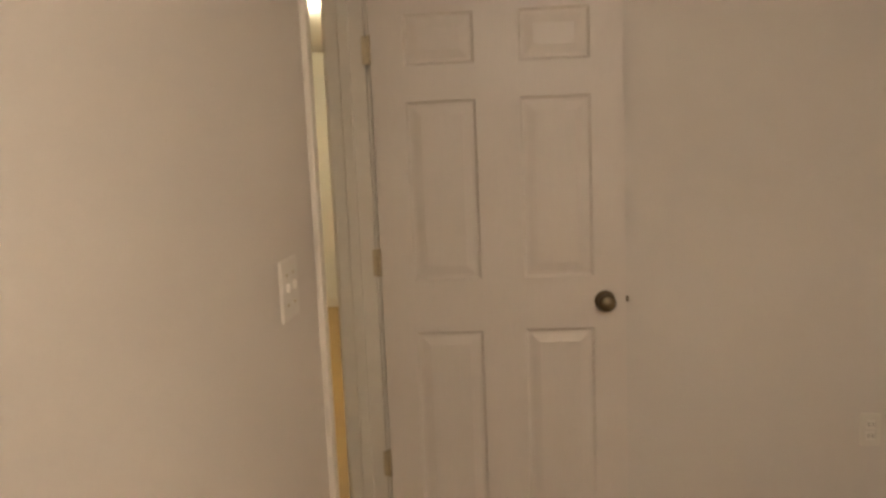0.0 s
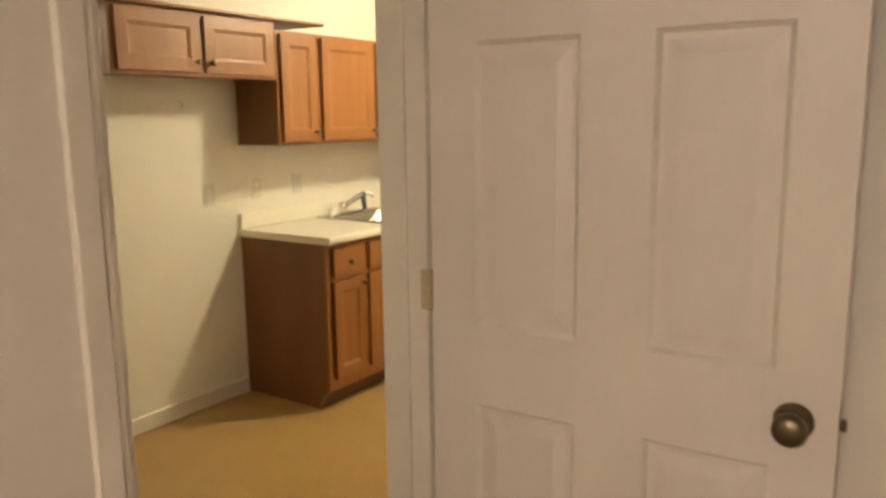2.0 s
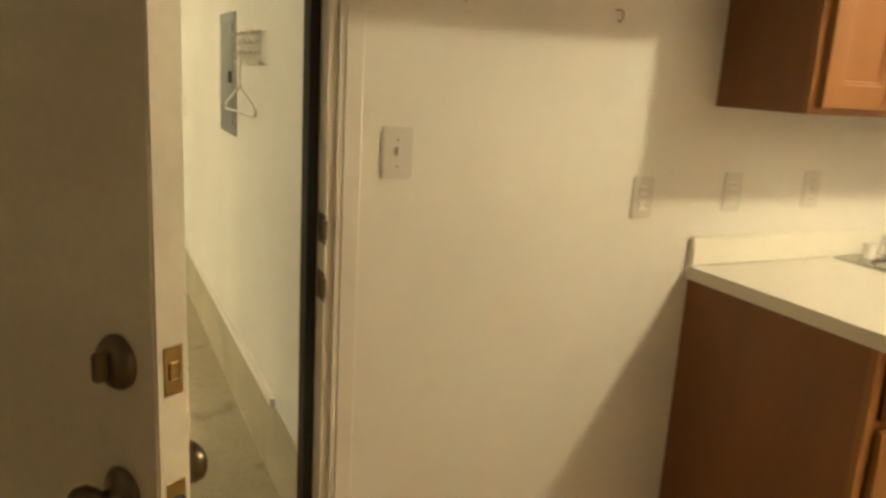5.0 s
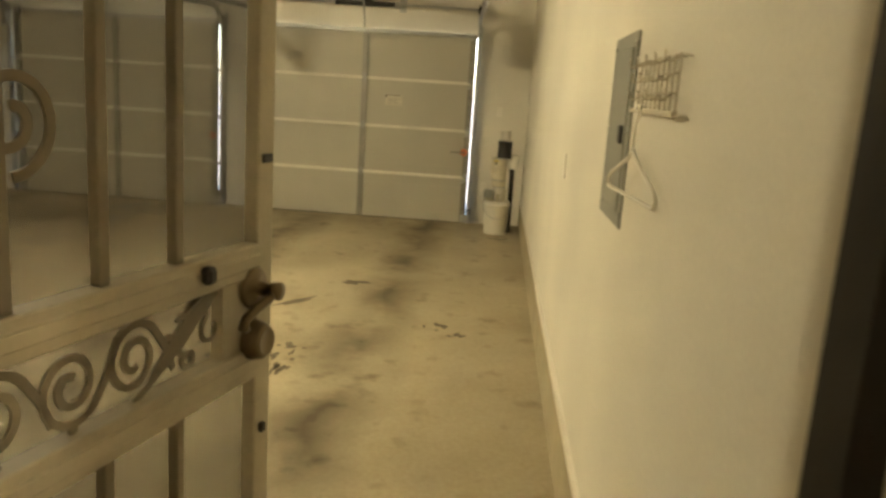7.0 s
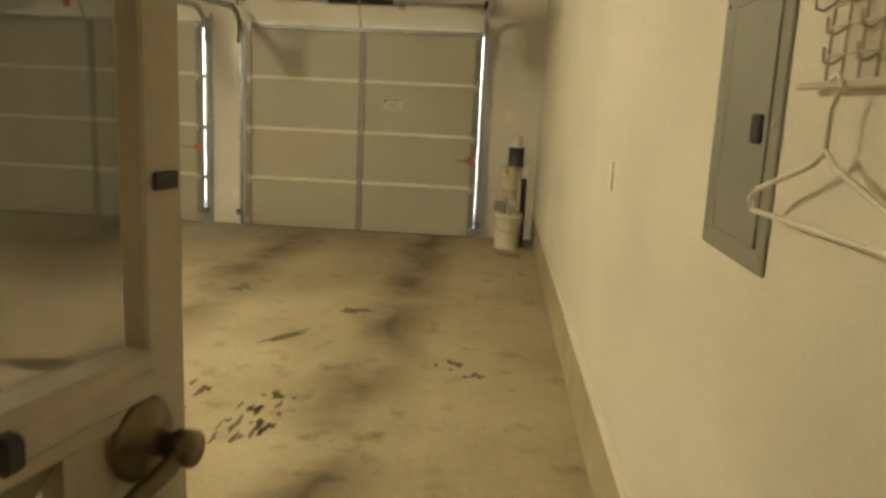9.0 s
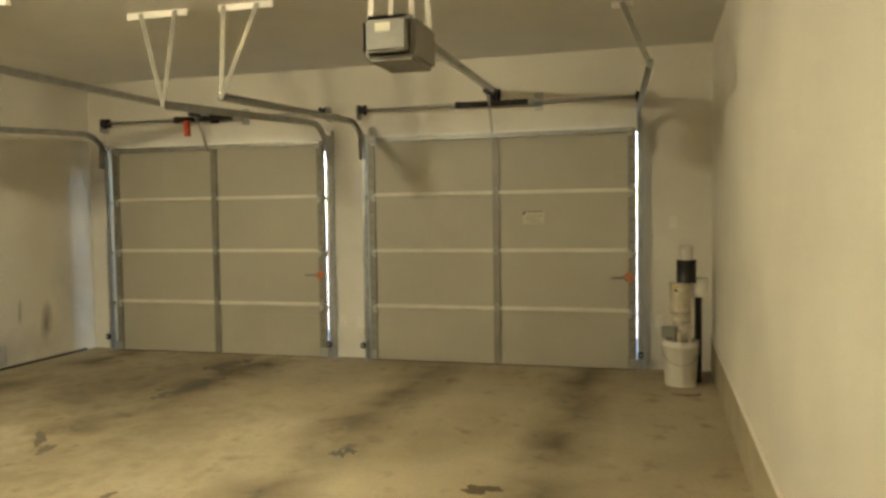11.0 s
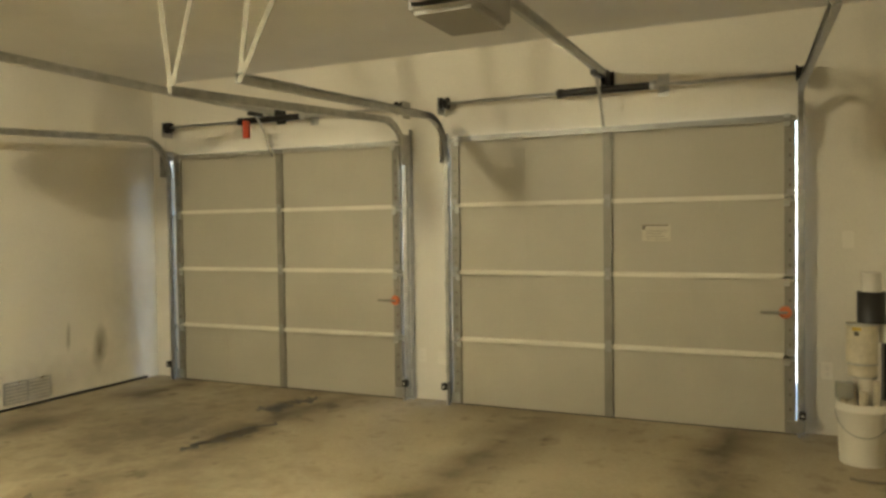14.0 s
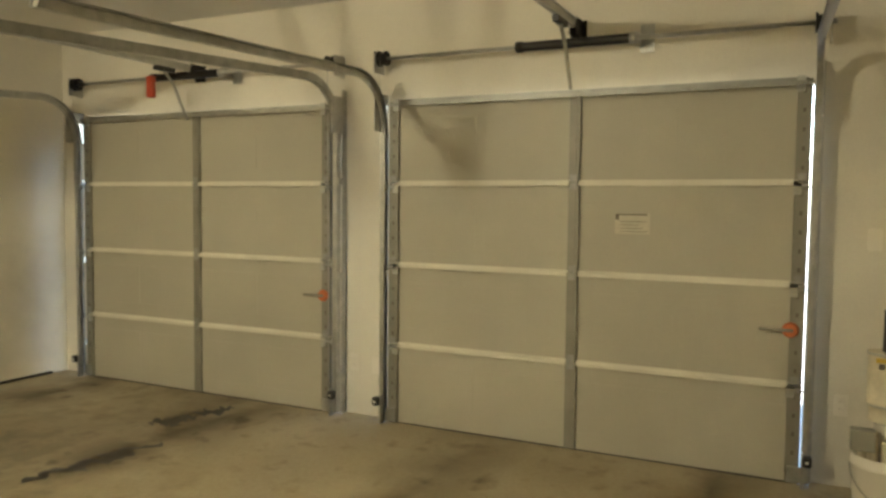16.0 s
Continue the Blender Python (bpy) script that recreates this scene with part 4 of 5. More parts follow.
def clothes_hanger():
    t = thing("clothes_hanger", (-3.60, GY1 - 0.032, 1.418), "white plastic clothes hanger hung on the rack", "hanger", 4.5)
    bm = tube(bmesh.new(), [(0, 0, -0.085), (-0.03, 0, -0.105), (-0.190, 0, -0.155), (-0.213, 0, -0.172), (-0.200, 0, -0.188), (0.200, 0, -0.188), (0.213, 0, -0.172), (0.190, 0, -0.155), (0.03, 0, -0.105)], 0.0045, 8, True)
    part("body", bm, M_WHITEP, t, "", True)
    part("hook", tube(bmesh.new(), [(0, 0, -0.09), (0.0, 0, -0.03), (0.020, 0, -0.005), (0.008, 0, 0.010), (-0.012, 0, 0.004)], 0.0035, 8), M_WHITEP, t, "", True)


clothes_hanger()
switch_plate("wall_plate", (-5.56, GY1, 1.127), 0, "cream blank plate on the garage side wall", kind="blank")


# ---- garage: the two doors with tracks, springs and openers ----
def garage_door(y0, y1, label, handle_y):
    w = y1 - y0
    t = thing("garage_door", (DX, y0, GZ), label, "garage door", group="garage doors")
    n, H = 4, 2.155
    sh = H / n
    for i in range(n):
        z0, z1 = i * sh, (i + 1) * sh
        bm = boxes((-0.045, -0.020, 0, w, z0 + 0.0008, z1 - 0.0008), (-0.050, -0.045, 0, w, z0 - 0.01 if i else z0, z1 - 0.012))
        # embossed panels show through as shallow swells on the back
        for k in range(4):
            a = 0.06 + k * (w - 0.06) / 4
            box(bm, -0.020, -0.0175, a, a + (w - 0.30) / 4, z0 + 0.11, z1 - 0.12, 0.002)
        sec = part("section", bm, M_GDOOR, t)
        for a, b in ((0.035, w / 2 - 0.03), (w / 2 + 0.03, w - 0.035)):
            if i < n - 1:
                part("rail", boxes((-0.020, 0.012, a, b, z1 - 0.022, z1 + 0.001), (-0.020, -0.006, a, b, z1 + 0.0015, z1 + 0.012)), M_GRAIL, sec, "pale folded joint rail")
        part("stile", boxes((-0.020, 0.002, w / 2 - 0.032, w / 2 + 0.032, z0 + 0.01, z1 - 0.008), (0.002, 0.006, w / 2 - 0.013, w / 2 + 0.013, z0 + 0.01, z1 - 0.008)), M_GSTILE, sec, "steel centre stile")
        for a in (0.0, w - 0.07):
            st = part("stile", boxes((-0.020, 0.002, a, a + 0.07, z0 + 0.006, z1 - 0.006), bevel=0.002), M_GSTILE, sec, "steel end stile with punched holes")
            bm = bmesh.new()
            for k in range(5):
                z = z0 + 0.06 + k * 0.1
                box(bm, 0.002, 0.003, a + 0.028, a + 0.042, z, z + 0.022)
            part("holes", bm, M_INK, st)
        if i < n - 1:
            for a in (0.035, w / 2, w - 0.035):
                hb = boxes((0.006, 0.010, a - 0.024, a + 0.024, z1 - 0.045, z1 + 0.045), bevel=0.002)
                rod(hb, (0.010, a - 0.02, z1), (0.010, a + 0.02, z1), 0.007, 8)
                part("hinge", hb, M_STRUT, sec)
        for a in (0.0, w):
            s = 1 if a else -1
            rb = bmesh.new()
            rod(rb, (0.012, a - s * 0.04, z1 - 0.03), (0.012, a + s * 0.035, z1 - 0.03), 0.006, 8)
            rod(rb, (0.012, a + s * 0.022, z1 - 0.03), (0.012, a + s * 0.04, z1 - 0.03), 0.022, 14)
            box(rb, 0.003, 0.012, a - s * 0.055 - 0.02, a - s * 0.055 + 0.02, z1 - 0.07, z1 + 0.01)
            part("roller", rb, M_GALV, sec)
    # left strut's reflected light is put in as a brighter metal, the right one dimmed
    part("top_strut", boxes((-0.020, 0.030, 0.02, w - 0.02, H - 0.022, H - 0.018), (0.027, 0.030, 0.02, w - 0.02, H - 0.042, H - 0.022), (-0.020, -0.016, 0.02, w - 0.02, H - 0.018, H + 0.006)), M_STRUT if y0 > 0 else M_GALV, t, "galvanised top strut")
    part("bottom_seal", boxes((-0.045, -0.012, 0, w, -0.004, 0.006)), M_RUBBER, t)
    hb = rod(bmesh.new(), (0.003, handle_y - y0, 0.829), (0.022, handle_y - y0, 0.829), 0.042, 20, 0.034)
    hd = part("lock", hb, M_ORANGE, t, "red-orange lock slide")
    part("lever", boxes((0.022, 0.030, handle_y - y0 - 0.155, handle_y - y0 + 0.015, 0.820, 0.838), bevel=0.003), M_GSTILE, hd)
    for a in (0.02, w - 0.02):
        part("bottom_bracket", boxes((0.003, 0.012, a - 0.04, a + 0.04, 0.012, 0.10), bevel=0.003), M_GALV, t)
    return t


garage_door(*DOORS[0], "beige steel sectional garage door, closed, with smudges", -0.225)
gd = garage_door(*DOORS[1], "beige steel sectional garage door, closed, with a warning label", 2.76)
sg = thing("warning_label", (DX - 0.017, 1.909, 1.256), "white printed warning label stuck on the garage door", "label")
part("sheet", boxes((0, 0.0012, -0.10, 0.10, 0, 0.118)), M_LABEL, sg)
part("print", boxes((0.0012, 0.002, -0.098, 0.085, 0.108, 0.116), (0.0012, 0.002, -0.098, -0.078, 0.082, 0.108)), M_INK, sg, "dark printed border")
bm = bmesh.new()
for i in range(4):
    box(bm, 0.0012, 0.002, -0.07, 0.085 - 0.025 * (i % 3), 0.012 + i * 0.019, 0.017 + i * 0.019)
part("print", bm, M_FADED, sg, "faded lines of print")


def track(y, side, x_end, z_end, label, splay=0.0):
    """Vertical angle track, bend and level track; the flange faces side."""
    t = thing("door_track", (DX + 0.012, y, GZ), label, "door track", group="door tracks")
    z1 = 1.96
    r = 0.33
    pts = [Vector((0, 0, 0.02)), Vector((0, 0, z1))]
    for i in range(1, 9):
        a = radians(90 * i / 8)
        pts.append(Vector((r - r * math.cos(a), 0, z1 + r * math.sin(a))))
    end = Vector((x_end - DX, splay, z_end - GZ))
    pts.append(end)
    bm = bmesh.new()
    sec = [(-0.026, -0.016), (-0.026, 0.016), (0.026, 0.016), (0.026, -0.016)]
    inner = [(-0.023, -0.016), (-0.023, 0.013), (0.023, 0.013), (0.023, -0.016)]
    prof = sec + inner[::-1]
    rings = []
    for i, p in enumerate(pts):
        d = (pts[min(i + 1, len(pts) - 1)] - pts[max(i - 1, 0)]).normalized()
        nrm = Vector((d.z, 0, -d.x))
        rings.append([bm.verts.new(p + nrm * u + Vector((0, side * v, 0))) for u, v in prof])
    m = len(prof)
    for a, b in zip(rings, rings[1:]):
        for k in range(m):
            l = (k + 1) % m
            bm.faces.new((a[k], a[l], b[l], b[k]))
    bm.faces.new(rings[0])
    bm.faces.new(rings[-1][::-1])
    bmesh.ops.recalc_face_normals(bm, faces=bm.faces)
    part("rail", bm, M_GALV, t)
    # wall angle and brackets
    if side > 0:
        part("wall_angle", boxes((-0.075, -0.03, side * 0.018, side * 0.022, 0.0, 2.25), (-0.078, -0.075, side * 0.02 - 0.008, side * 0.02 + 0.008, 0.0, 2.25)), M_GALV, t)
    for z in (0.25, 0.95, 1.6):
        part("bracket", boxes((-0.075, 0.02, side * 0.0165, side * 0.026, z, z + 0.05), bevel=0.002), M_GALV, t)
    part("flag_bracket", boxes((-0.075, 0.10, side * 0.017, side * 0.021, 1.95, 2.2)), M_GALV, t)
    return t


TR = ((-2.67, -1, -8.0, 2.095), (-0.107, 1, -8.21, 2.10), (0.27, -1, -8.29, 2.145), (2.855, 1, -8.38, 2.20))
for y, s, xe, ze in TR:
    track(y, s, xe, ze, "galvanised steel door track curving up to the ceiling", 0.11 if y > 2 else 0.0)


def torsion(y0, y1, s0, s1):
    x, z = DX + 0.035, 2.365
    t = thing("torsion_shaft", (x, y0, z), "steel torsion shaft with a black spring above the garage door", "torsion spring", group="torsion shafts")
    w = y1 - y0
    part("shaft", rod(bmesh.new(), (0, -0.10, 0), (0, w + 0.10, 0), 0.0125, 12), M_GALV, t, "", True)
    bm = bmesh.new()
    n = int((s1 - s0) / 0.011)
    prof = []
    for i in range(n * 2 + 1):
        prof.append((0.030 if i % 2 else 0.026, i * (s1 - s0) / (n * 2)))
    turned(bm, prof, Matrix.Translation((0, s0 - y0, 0)) @ Euler((radians(-90), 0, 0)).to_matrix().to_4x4(), 14)
    part("spring", bm, M_SPRING, t, "black coiled torsion spring", True)
    for a in (s0, s1):
        part("winding_cone", rod(bmesh.new(), (0, a - y0 - 0.02, 0), (0, a - y0 + 0.02, 0), 0.034, 14), M_SPRING if a == s0 else M_GALV, t, "", True)
    part("centre_bracket", boxes((-0.098, -0.094, s1 - y0 + 0.02, s1 - y0 + 0.10, -0.07, 0.09), (-0.094, 0.02, s1 - y0 + 0.022, s1 - y0 + 0.027, -0.03, 0.03)), M_GALV, t)
    for a in (-0.03, w + 0.03):
        part("cable_drum", turned(bmesh.new(), [(0, -0.03), (0.048, -0.03), (0.050, -0.02), (0.040, -0.015), (0.038, 0.015), (0.052, 0.022), (0.052, 0.03), (0, 0.03)], Matrix.Translation((0, a, 0)) @ Euler((radians(90), 0, 0)).to_matrix().to_4x4(), 18), M_SPRING, t, "dark cast cable drum", True)
        s = 1 if a > 0 else -1
        part("end_bracket", boxes((-0.095, 0.04, a + s * 0.045, a + s * 0.05, -0.09, 0.05)), M_GALV, t)
        part("cable", rod(bmesh.new(), (0.045, a, -0.02), (0.02, a, -2.3), 0.0016, 5), M_GALV, t)


torsion(DOORS[0][0], DOORS[0][1], -1.78, -1.10)
torsion(DOORS[1][0], DOORS[1][1], 1.22, 1.90)


def opener(y, x0, x1, zr, label, cord, low=0.22):
    t = thing("door_opener", (x0, y, zr), label, "door opener", group="door openers")
    L = x1 - x0
    bm = box(bmesh.new(), 0.0, L, -0.15, 0.15, -low, 0.03, 0.025, 3)
    part("housing", bm, M_OPENER, t, "grey sheet steel opener housing")
    part("light_lens", box(bmesh.new(), L, L + 0.06, -0.14, 0.14, -low + 0.02, 0.02, 0.03, 3), M_OPENER, t, "grey end cover")
    part("light_lens", box(bmesh.new(), -0.06, 0.0, -0.13, 0.13, -low + 0.02, -0.01, 0.03, 3), M_SHADE, t, "unlit frosted lens")
    part("sticker", boxes((L + 0.0605, L + 0.0615, -0.06, 0.03, -0.075, -0.025)), M_PAPER, t, "white sticker")
    xe = DX + 0.05 - x0
    part("rail", boxes((xe, -0.06, -0.014, 0.014, 0.0, 0.048), (xe, -0.06, -0.024, 0.024, 0.044, 0.050)), M_GALV, t, "steel opener rail")
    part("header_bracket", boxes((xe - 0.11, xe + 0.01, -0.022, -0.018, -0.04, 0.06), (xe - 0.11, xe + 0.01, 0.018, 0.022, -0.04, 0.06), (xe - 0.115, xe - 0.11, -0.05, 0.05, -0.06, 0.06)), M_SPRING, t)
    tr = part("trolley", boxes((xe + 0.16, xe + 0.34, -0.02, 0.02, -0.035, -0.001), bevel=0.004), M_BLACK, t)
    part("arm", tube(bmesh.new(), [(xe + 0.25, 0, -0.03), (xe + 0.16, 0, -0.12), (xe + 0.03, 0, -0.36)], 0.011, 6), M_GALV, t)
    bm = bmesh.new()
    top = GC - zr
    for yy in (-0.13, 0.13):
        bar(bm, (0.05, yy, 0.0), (0.05, yy * 0.8, top - 0.02), 0.03, 0.004, (1, 0, 0))
        bar(bm, (L - 0.05, yy, 0.0), (L - 0.05, yy * 0.8, top - 0.02), 0.03, 0.004, (1, 0, 0))
    part("hanger", bm, M_TRIM, t, "white painted angle hanger")
    part("hanger", boxes((0.03, 0.07, -0.30, 0.30, top - 0.04, top), (L - 0.07, L - 0.03, -0.30, 0.30, top - 0.04, top)), M_TRIM, t, "white painted ceiling angle")
    if cord:
        part("release_handle", box(bmesh.new(), xe + 0.345, xe + 0.39, -0.035, 0.02, -0.235, -0.085, 0.006), M_RED, t, "red emergency release handle")
    return t


opener(-1.40, -8.04, -7.62, 2.385, "grey garage door opener hung from the ceiling", True, 0.16)
opener(1.555, -8.36, -7.93, 2.45, "grey garage door opener with a white sticker hung from the ceiling", False)


def track_hanger(x, y, z, bx, b0, b1, legs):
    t = thing("track_hanger", (x, y, z), "white painted angle-iron hanger holding the door track", "hanger bracket", group="track hangers")
    top = GC - z
    if b1 > b0:
        part("ceiling_angle", boxes((bx - x - 0.02, bx - x + 0.02, b0 - y, b1 - y, top - 0.006, top), (bx - x + 0.015, bx - x + 0.02, b0 - y, b1 - y, top - 0.045, top - 0.006)), M_TRIM, t)
    for k, ly in enumerate(legs):
        bm = bmesh.new()
        bar(bm, (0.004 * k, 0, -0.03), (bx - x + 0.024 + 0.004 * k, ly - y, top - 0.008), 0.034, 0.004, (1, 0, 0))
        part("strut", bm, M_HANGER, t)


track_hanger(-8.21, -0.107, 2.12, -8.57, -0.62, -0.14, (-0.51, -0.23))
track_hanger(-8.29, 0.27, 2.155, -8.57, 0.11, 0.52, (0.15, 0.41))
track_hanger(-8.38, 2.965, 2.215, -9.35, 2.70, 2.84, (2.765,))
track_hanger(-8.05, -2.67, 2.13, -8.2, -2.8, -2.3, (-2.6, -2.4))


def sensor(y, s):
    t = thing("door_sensor", (DX + 0.045, y, GZ), "small black safety sensor on a bracket beside the track", "sensor", group="door sensors")
    part("body", box(bmesh.new(), 0.0, 0.05, s * 0.045 - 0.022, s * 0.045 + 0.022, 0.125, 0.18, 0.006, 2), M_BLACK, t)
    part("lens", turned(bmesh.new(), [(0, 0.003), (0.008, 0.002), (0.009, 0)], Matrix.Translation((0.05, s * 0.045, 0.152)) @ Euler((0, radians(90), 0)).to_matrix().to_4x4(), 12), M_WHITEP, t)
    part("bracket", boxes((-0.03, 0.02, min(s * 0.015, s * 0.03), max(s * 0.015, s * 0.03), 0.0, 0.19)), M_GALV, t)


for y, s in ((-2.63, -1), (-0.152, 1), (0.295, -1), (2.82, 1)):
    sensor(y, s)


# ---- garage: bucket of paint things in the corner ----
def paint_corner():
    X, Y = -10.33, 3.185
    b = thing("bucket", (X, Y, GZ), "white plastic five-gallon bucket with a wire bail", "bucket")
    part("pail", turned(bmesh.new(), [(0, 0), (0.12, 0), (0.123, 0.01), (0.138, 0.31), (0.145, 0.315), (0.145, 0.335), (0.140, 0.338), (0.140, 0.365), (0.136, 0.366), (0.118, 0.02), (0, 0.02)], None, 32), M_WHITEP, b, "", True)
    part("bail", tube(bmesh.new(), [(0.152 * math.sin(radians(a)), 0.146 * math.cos(radians(a)), 0.31 - 0.13 * math.sin(radians(a))) for a in range(0, 181, 15)], 0.003, 6), M_GALV, b, "wire bail", True)
    z = GZ + 0.30

    def can(dx, dy, z0, r, h, label, m, lid=True):
        c = thing("paint_can", (X + dx, Y + dy, z0), label, "paint can", group="paint cans")
        part("body", turned(bmesh.new(), [(0, 0), (r, 0), (r + 0.003, 0.004), (r, 0.008), (r, h - 0.008), (r + 0.003, h - 0.004), (r, h), (r - 0.01, h - 0.004), (0, h - 0.004)], None, 28), m, c, "", True)
        if lid:
            part("rim", turned(bmesh.new(), [(r + 0.0035, h - 0.012), (r + 0.005, h - 0.006), (r + 0.0035, h)], None, 28), M_GALV, c, "", True)
        return c
    st = thing("paint_stirrer", (X, Y, GZ + 0.02), "bundle of paint-smeared rollers and sticks in the bucket", "tool")
    bm = bmesh.new()
    for i, (dx, dy, r, h) in enumerate(((0.06, -0.06, 0.022, 0.46), (0.085, 0.0, 0.025, 0.42), (0.05, 0.07, 0.018, 0.48), (0.0, -0.09, 0.03, 0.44))):
        rod(bm, (dx * 0.8, dy * 0.8, 0), (dx, dy, h), r, 10)
    part("sticks", bm, M_CANLABEL, st)
    part("plate", box(bmesh.new(), 0.04, 0.12, -0.15, -0.05, 0.38, 0.47, 0.004), M_PANELGREY, st, "grey metal tray")
    can(-0.01, 0.01, GZ + 0.022, 0.065, 0.50, "tall dull white container standing in the bucket", M_PLATE)
    can(0.0, 0.0, GZ + 0.522, 0.078, 0.08, "short cream paint can on the stack", M_CANLABEL)
    c = can(0.005, -0.005, GZ + 0.602, 0.084, 0.235, "cream paint can with a dark spot on its label", M_CANLABEL)
    part("spot", box(bmesh.new(), 0.072, 0.084, -0.045, -0.020, 0.165, 0.19, 0.003), M_INK, c, "dark spot")
    part("band", boxes((0.062, 0.0835, -0.055, -0.008, 0.195, 0.215)), M_YELLOW, c, "yellow stripe on the label")
    cp = thing("plastic_tub", (X - 0.05, Y + 0.15, GZ + 0.72), "cream plastic tub wedged beside the paint cans", "tub")
    part("body", turned(bmesh.new(), [(0, 0), (0.06, 0), (0.07, 0.14), (0.075, 0.145), (0.07, 0.15), (0, 0.148)]), M_WHITEP, cp, "", True)
    # black slab for the dark sliver beside the stack
    bo = thing("dark_slab", (X - 0.175, Y + 0.12, GZ), "dark upright slab behind the white bucket", "board")
    part("board", box(bmesh.new(), -0.09, 0.09, 0.0, 0.05, 0, 0.72, 0.006), M_BLACK, bo)
    can(0.0, 0.045, GZ + 0.837, 0.076, 0.185, "black paint tin on the stack", M_BLACK, False)
    can(0.0, 0.045, GZ + 1.022, 0.053, 0.115, "pale grey tin on top of the stack", M_PLATEK, False)


paint_corner()
rg = thing("rag", (-9.96, 3.2, GZ), "crumpled dark strip on the concrete floor", "rag")
part("strip", tube(bmesh.new(), [(0, -0.10, 0.006), (0.03, -0.05, 0.008), (0.04, 0.02, 0.007), (0.02, 0.09, 0.006), (-0.03, 0.12, 0.006)], 0.009, 6), M_SCUFF, rg, "", True)
switch_plate("wall_outlet", (FX, 3.14, 1.258), 90, "cream blank plate on the garage front wall", kind="blank")
switch_plate("wall_outlet", (FX, 3.015, 0.375), 90, "cream outlet plate low on the garage front wall", kind="outlet")
switch_plate("wall_outlet", (FX, -0.02, 0.305), 90, "cream outlet plate between the garage doors", kind="outlet")
switch_plate("wall_outlet", (FX, 0.158, 0.297), 90, "cream blank plate between the garage doors", kind="blank")

# foundation vent in the side wall
vt = thing("foundation_vent", (-9.475, GY0, 0.045), "grey metal foundation vent low in the side wall", "vent")
part("frame", boxes((-0.22, 0.22, 0, 0.008, -0.06, -0.045), (-0.22, 0.22, 0, 0.008, 0.105, 0.12), (-0.22, -0.205, 0, 0.008, -0.045, 0.105), (0.205, 0.22, 0, 0.008, -0.045, 0.105), (-0.01, 0.01, 0, 0.008, -0.045, 0.105)), M_GALV, vt)
part("back", boxes((-0.205, 0.205, 0.001, 0.003, -0.045, 0.105)), M_PLATEK, vt)
# two bright discs stand in for daylight coming through holes in the vent
for x in (-0.13, 0.08):
    part("daylight_dot", turned(bmesh.new(), [(0, 0.006), (0.012, 0.004), (0.014, 0)], Matrix.Translation((x, 0.008, 0.112)) @ Euler((radians(-90), 0, 0)).to_matrix().to_4x4(), 12), M_CHROME, vt)
for i in range(5):
    part("slat", boxes((-0.205, 0.205, 0.003, 0.010, -0.035 + i * 0.028, -0.020 + i * 0.028)), M_GALV, vt)


def blotch(name, x, y, lx, ly, ang, material, label, seed, pieces=1):
    """An irregular flat spill on the floor."""
    rnd = random.Random(seed)
    bm = bmesh.new()
    for k in range(pieces):
        ox, oy = (0, 0) if pieces == 1 else (rnd.uniform(-lx, lx), rnd.uniform(-ly, ly))
        sx, sy = (lx, ly) if pieces == 1 else (lx * rnd.uniform(0.05, 0.22), ly * rnd.uniform(0.05, 0.16))
        n = 40 if pieces == 1 else 12
        ph = [rnd.uniform(0, 6.28) for _ in range(6)]
        vs = []
        for i in range(n):
            a = 2 * math.pi * i / n
            r = 1 + 0.22 * math.sin(2 * a + ph[0]) + 0.2 * math.sin(3 * a + ph[1]) + 0.14 * math.sin(5 * a + ph[2]) + 0.08 * math.sin(9 * a + ph[3]) + 0.05 * math.sin(14 * a + ph[4])
            vs.append(bm.verts.new((ox + sx * r * math.cos(a), oy + sy * r * math.sin(a), 0)))
        bm.faces.new(vs)
    ob = part(name, bm, material)
    ob.matrix_basis = pose(x, y, GZ + 0.0012 + 0.0002 * (seed % 5), 0, 0, ang)
    return tagged(ob, label, "stain", "floor stains", "stuff")


for i, (x, y, lx, ly, ang, pc) in enumerate(STAINS):
    blotch("oil_stain", x, y, lx, ly, ang, M_STAIN, "dark dried oil stain on the concrete floor", i + 3, pc)


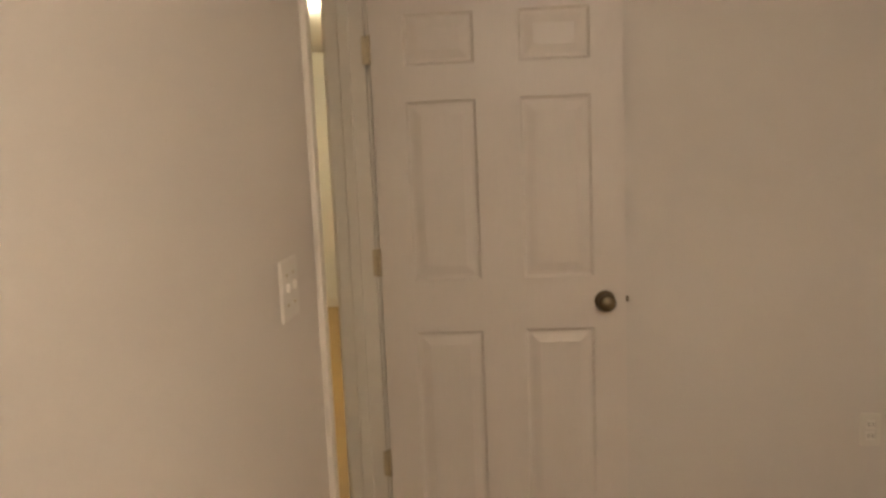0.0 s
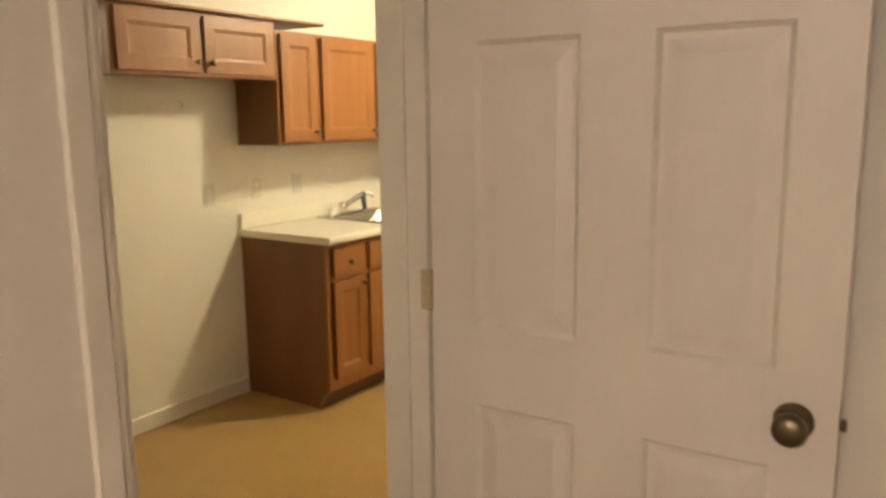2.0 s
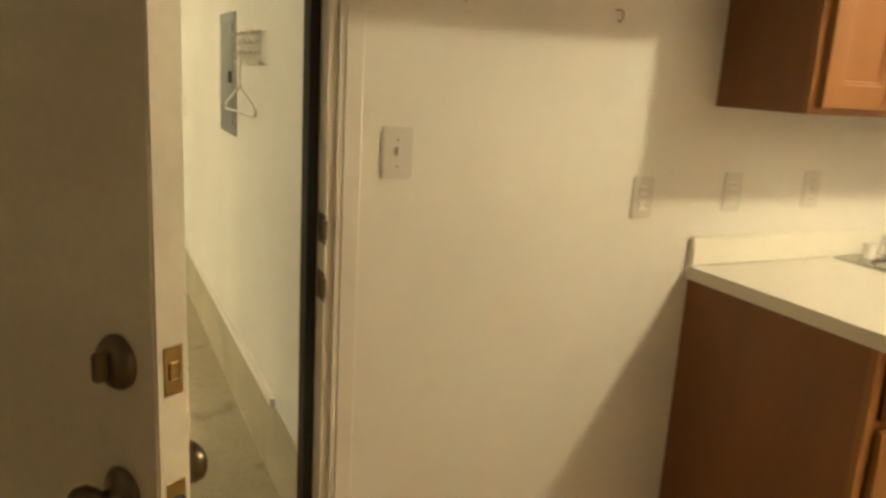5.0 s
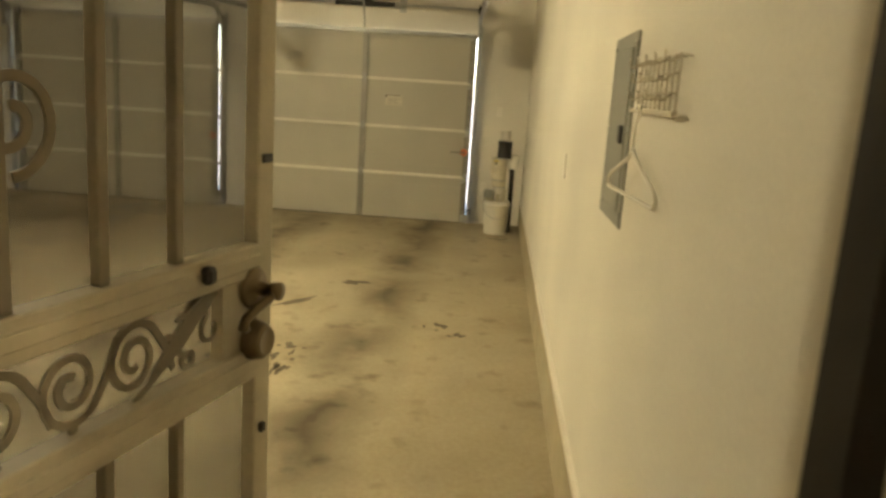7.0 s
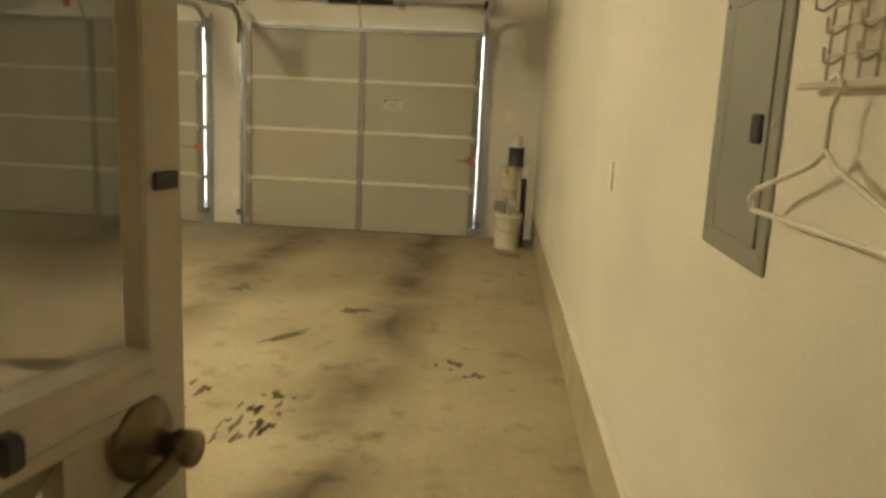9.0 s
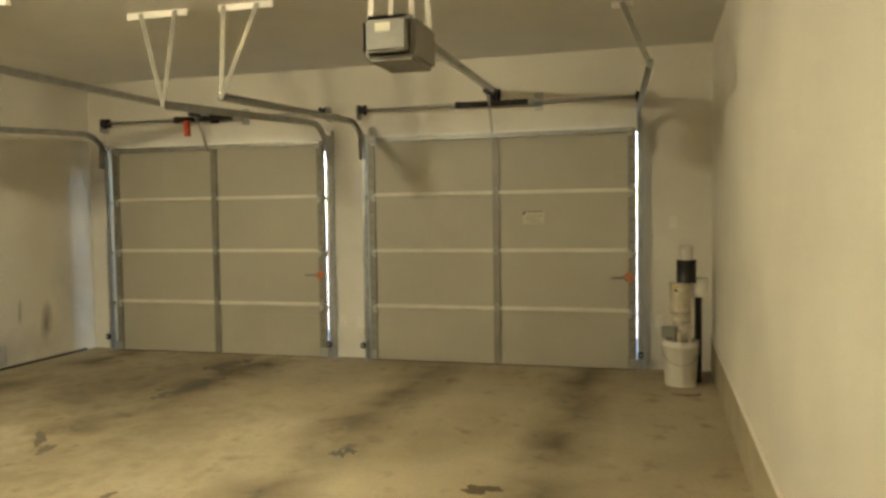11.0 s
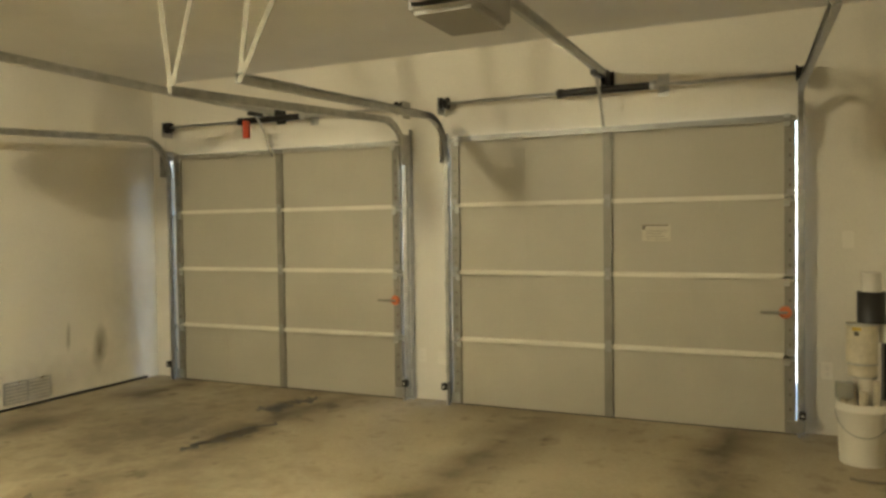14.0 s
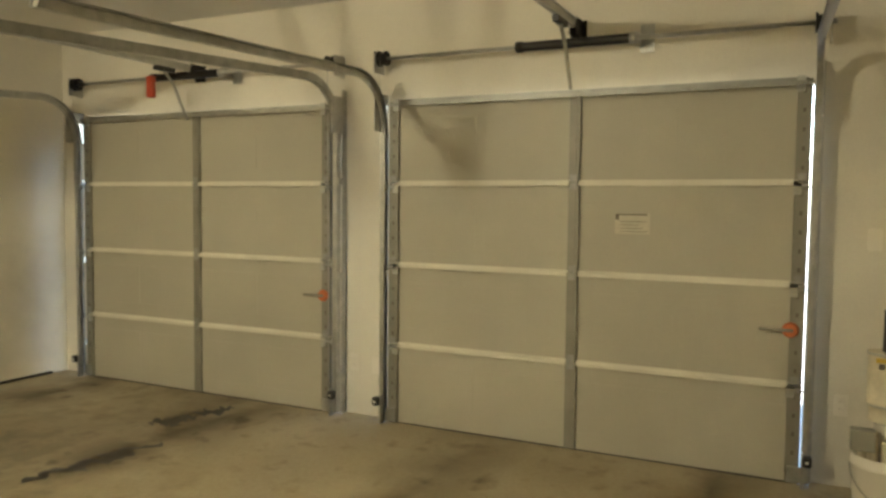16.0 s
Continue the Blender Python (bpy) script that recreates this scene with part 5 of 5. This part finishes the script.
def streak(x0, y0, x1, y1, w, label, seed):
    """A long ragged spill between two places on the floor."""
    rnd = random.Random(seed)
    bm = bmesh.new()
    n, rows = 26, []
    dx, dy = x1 - x0, y1 - y0
    q = math.hypot(dx, dy)
    off = 0.0
    for i in range(n + 1):
        f = i / n
        off = off * 0.75 + rnd.uniform(-0.045, 0.045)
        ww = w * (0.12 + math.sin(math.pi * f) ** 0.7) * rnd.uniform(0.45, 1.2)
        cx, cy = x0 + dx * f - dy / q * off, y0 + dy * f + dx / q * off
        rows.append([bm.verts.new((cx + k * dy / q * ww, cy - k * dx / q * ww, 0)) for k in (-1, 1)])
    for a, b in zip(rows, rows[1:]):
        bm.faces.new((a[0], a[1], b[1], b[0]))
    bmesh.ops.recalc_face_normals(bm, faces=bm.faces)
    ob = part("oil_stain", bm, M_OIL)
    ob.location = (0, 0, GZ + 0.0024)
    return tagged(ob, label, "stain", "floor stains", "stuff")


streak(-8.95, -0.80, -9.80, -0.73, 0.07, "long ragged dark oil streak on the concrete floor", 5)
streak(-10.08, -1.12, -10.32, -0.92, 0.10, "dark oil streak near the garage door", 8)
streak(-8.02, 1.10, -8.08, 1.26, 0.06, "small dark oil spot on the concrete floor", 14)
streak(-10.36, -1.00, -10.60, -0.82, 0.075, "dark oil streak near the garage door", 11)

bulb = thing("ceiling_bulb", (*BULB, GC), "lit round glass globe lamp on the garage ceiling", "ceiling lamp")
part("holder", turned(bmesh.new(), [(0, 0), (0.055, 0), (0.055, -0.02), (0.03, -0.04), (0.022, -0.06), (0, -0.06)]), M_PLATE, bulb, "", True)
part("bulb", turned(bmesh.new(), [(0.03, -0.05), (0.075, -0.065), (0.105, -0.10), (0.112, -0.14), (0.095, -0.185), (0.05, -0.215), (0, -0.225)]), M_GLAMP, bulb, "glowing bulb", True)

# cord of the far opener, and a black tube drawn as the dark line along the side wall
pc = thing("power_cord", (-8.17, -1.50, GC), "black power cord plugged in at the ceiling above the opener", "cord")
part("cord", tube(bmesh.new(), [(0.0, 0, -0.06), (0.05, 0.02, -0.13), (0.10, 0.03, -0.22), (0.22, 0.05, -0.33), (0.36, 0.08, -0.396)], 0.006, 8), M_BLACK, pc, "", True)
part("plug", rod(bmesh.new(), (-0.02, -0.03, -0.09), (0.07, 0.03, -0.15), 0.018, 10), M_BLACK, pc)
part("box", box(bmesh.new(), -0.05, 0.05, -0.03, 0.03, -0.06, 0, 0.004), M_PLATE, pc)
hs = thing("hose", (-8.8, GY0 + 0.014, GZ), "thin black line along the foot of the wall", "hose")
part("hose", tube(bmesh.new(), [(2.6 - 0.35 * i, 0.006 * math.sin(i * 1.7), 0.012) for i in range(14)], 0.011, 8), M_RUBBER, hs, "", True)
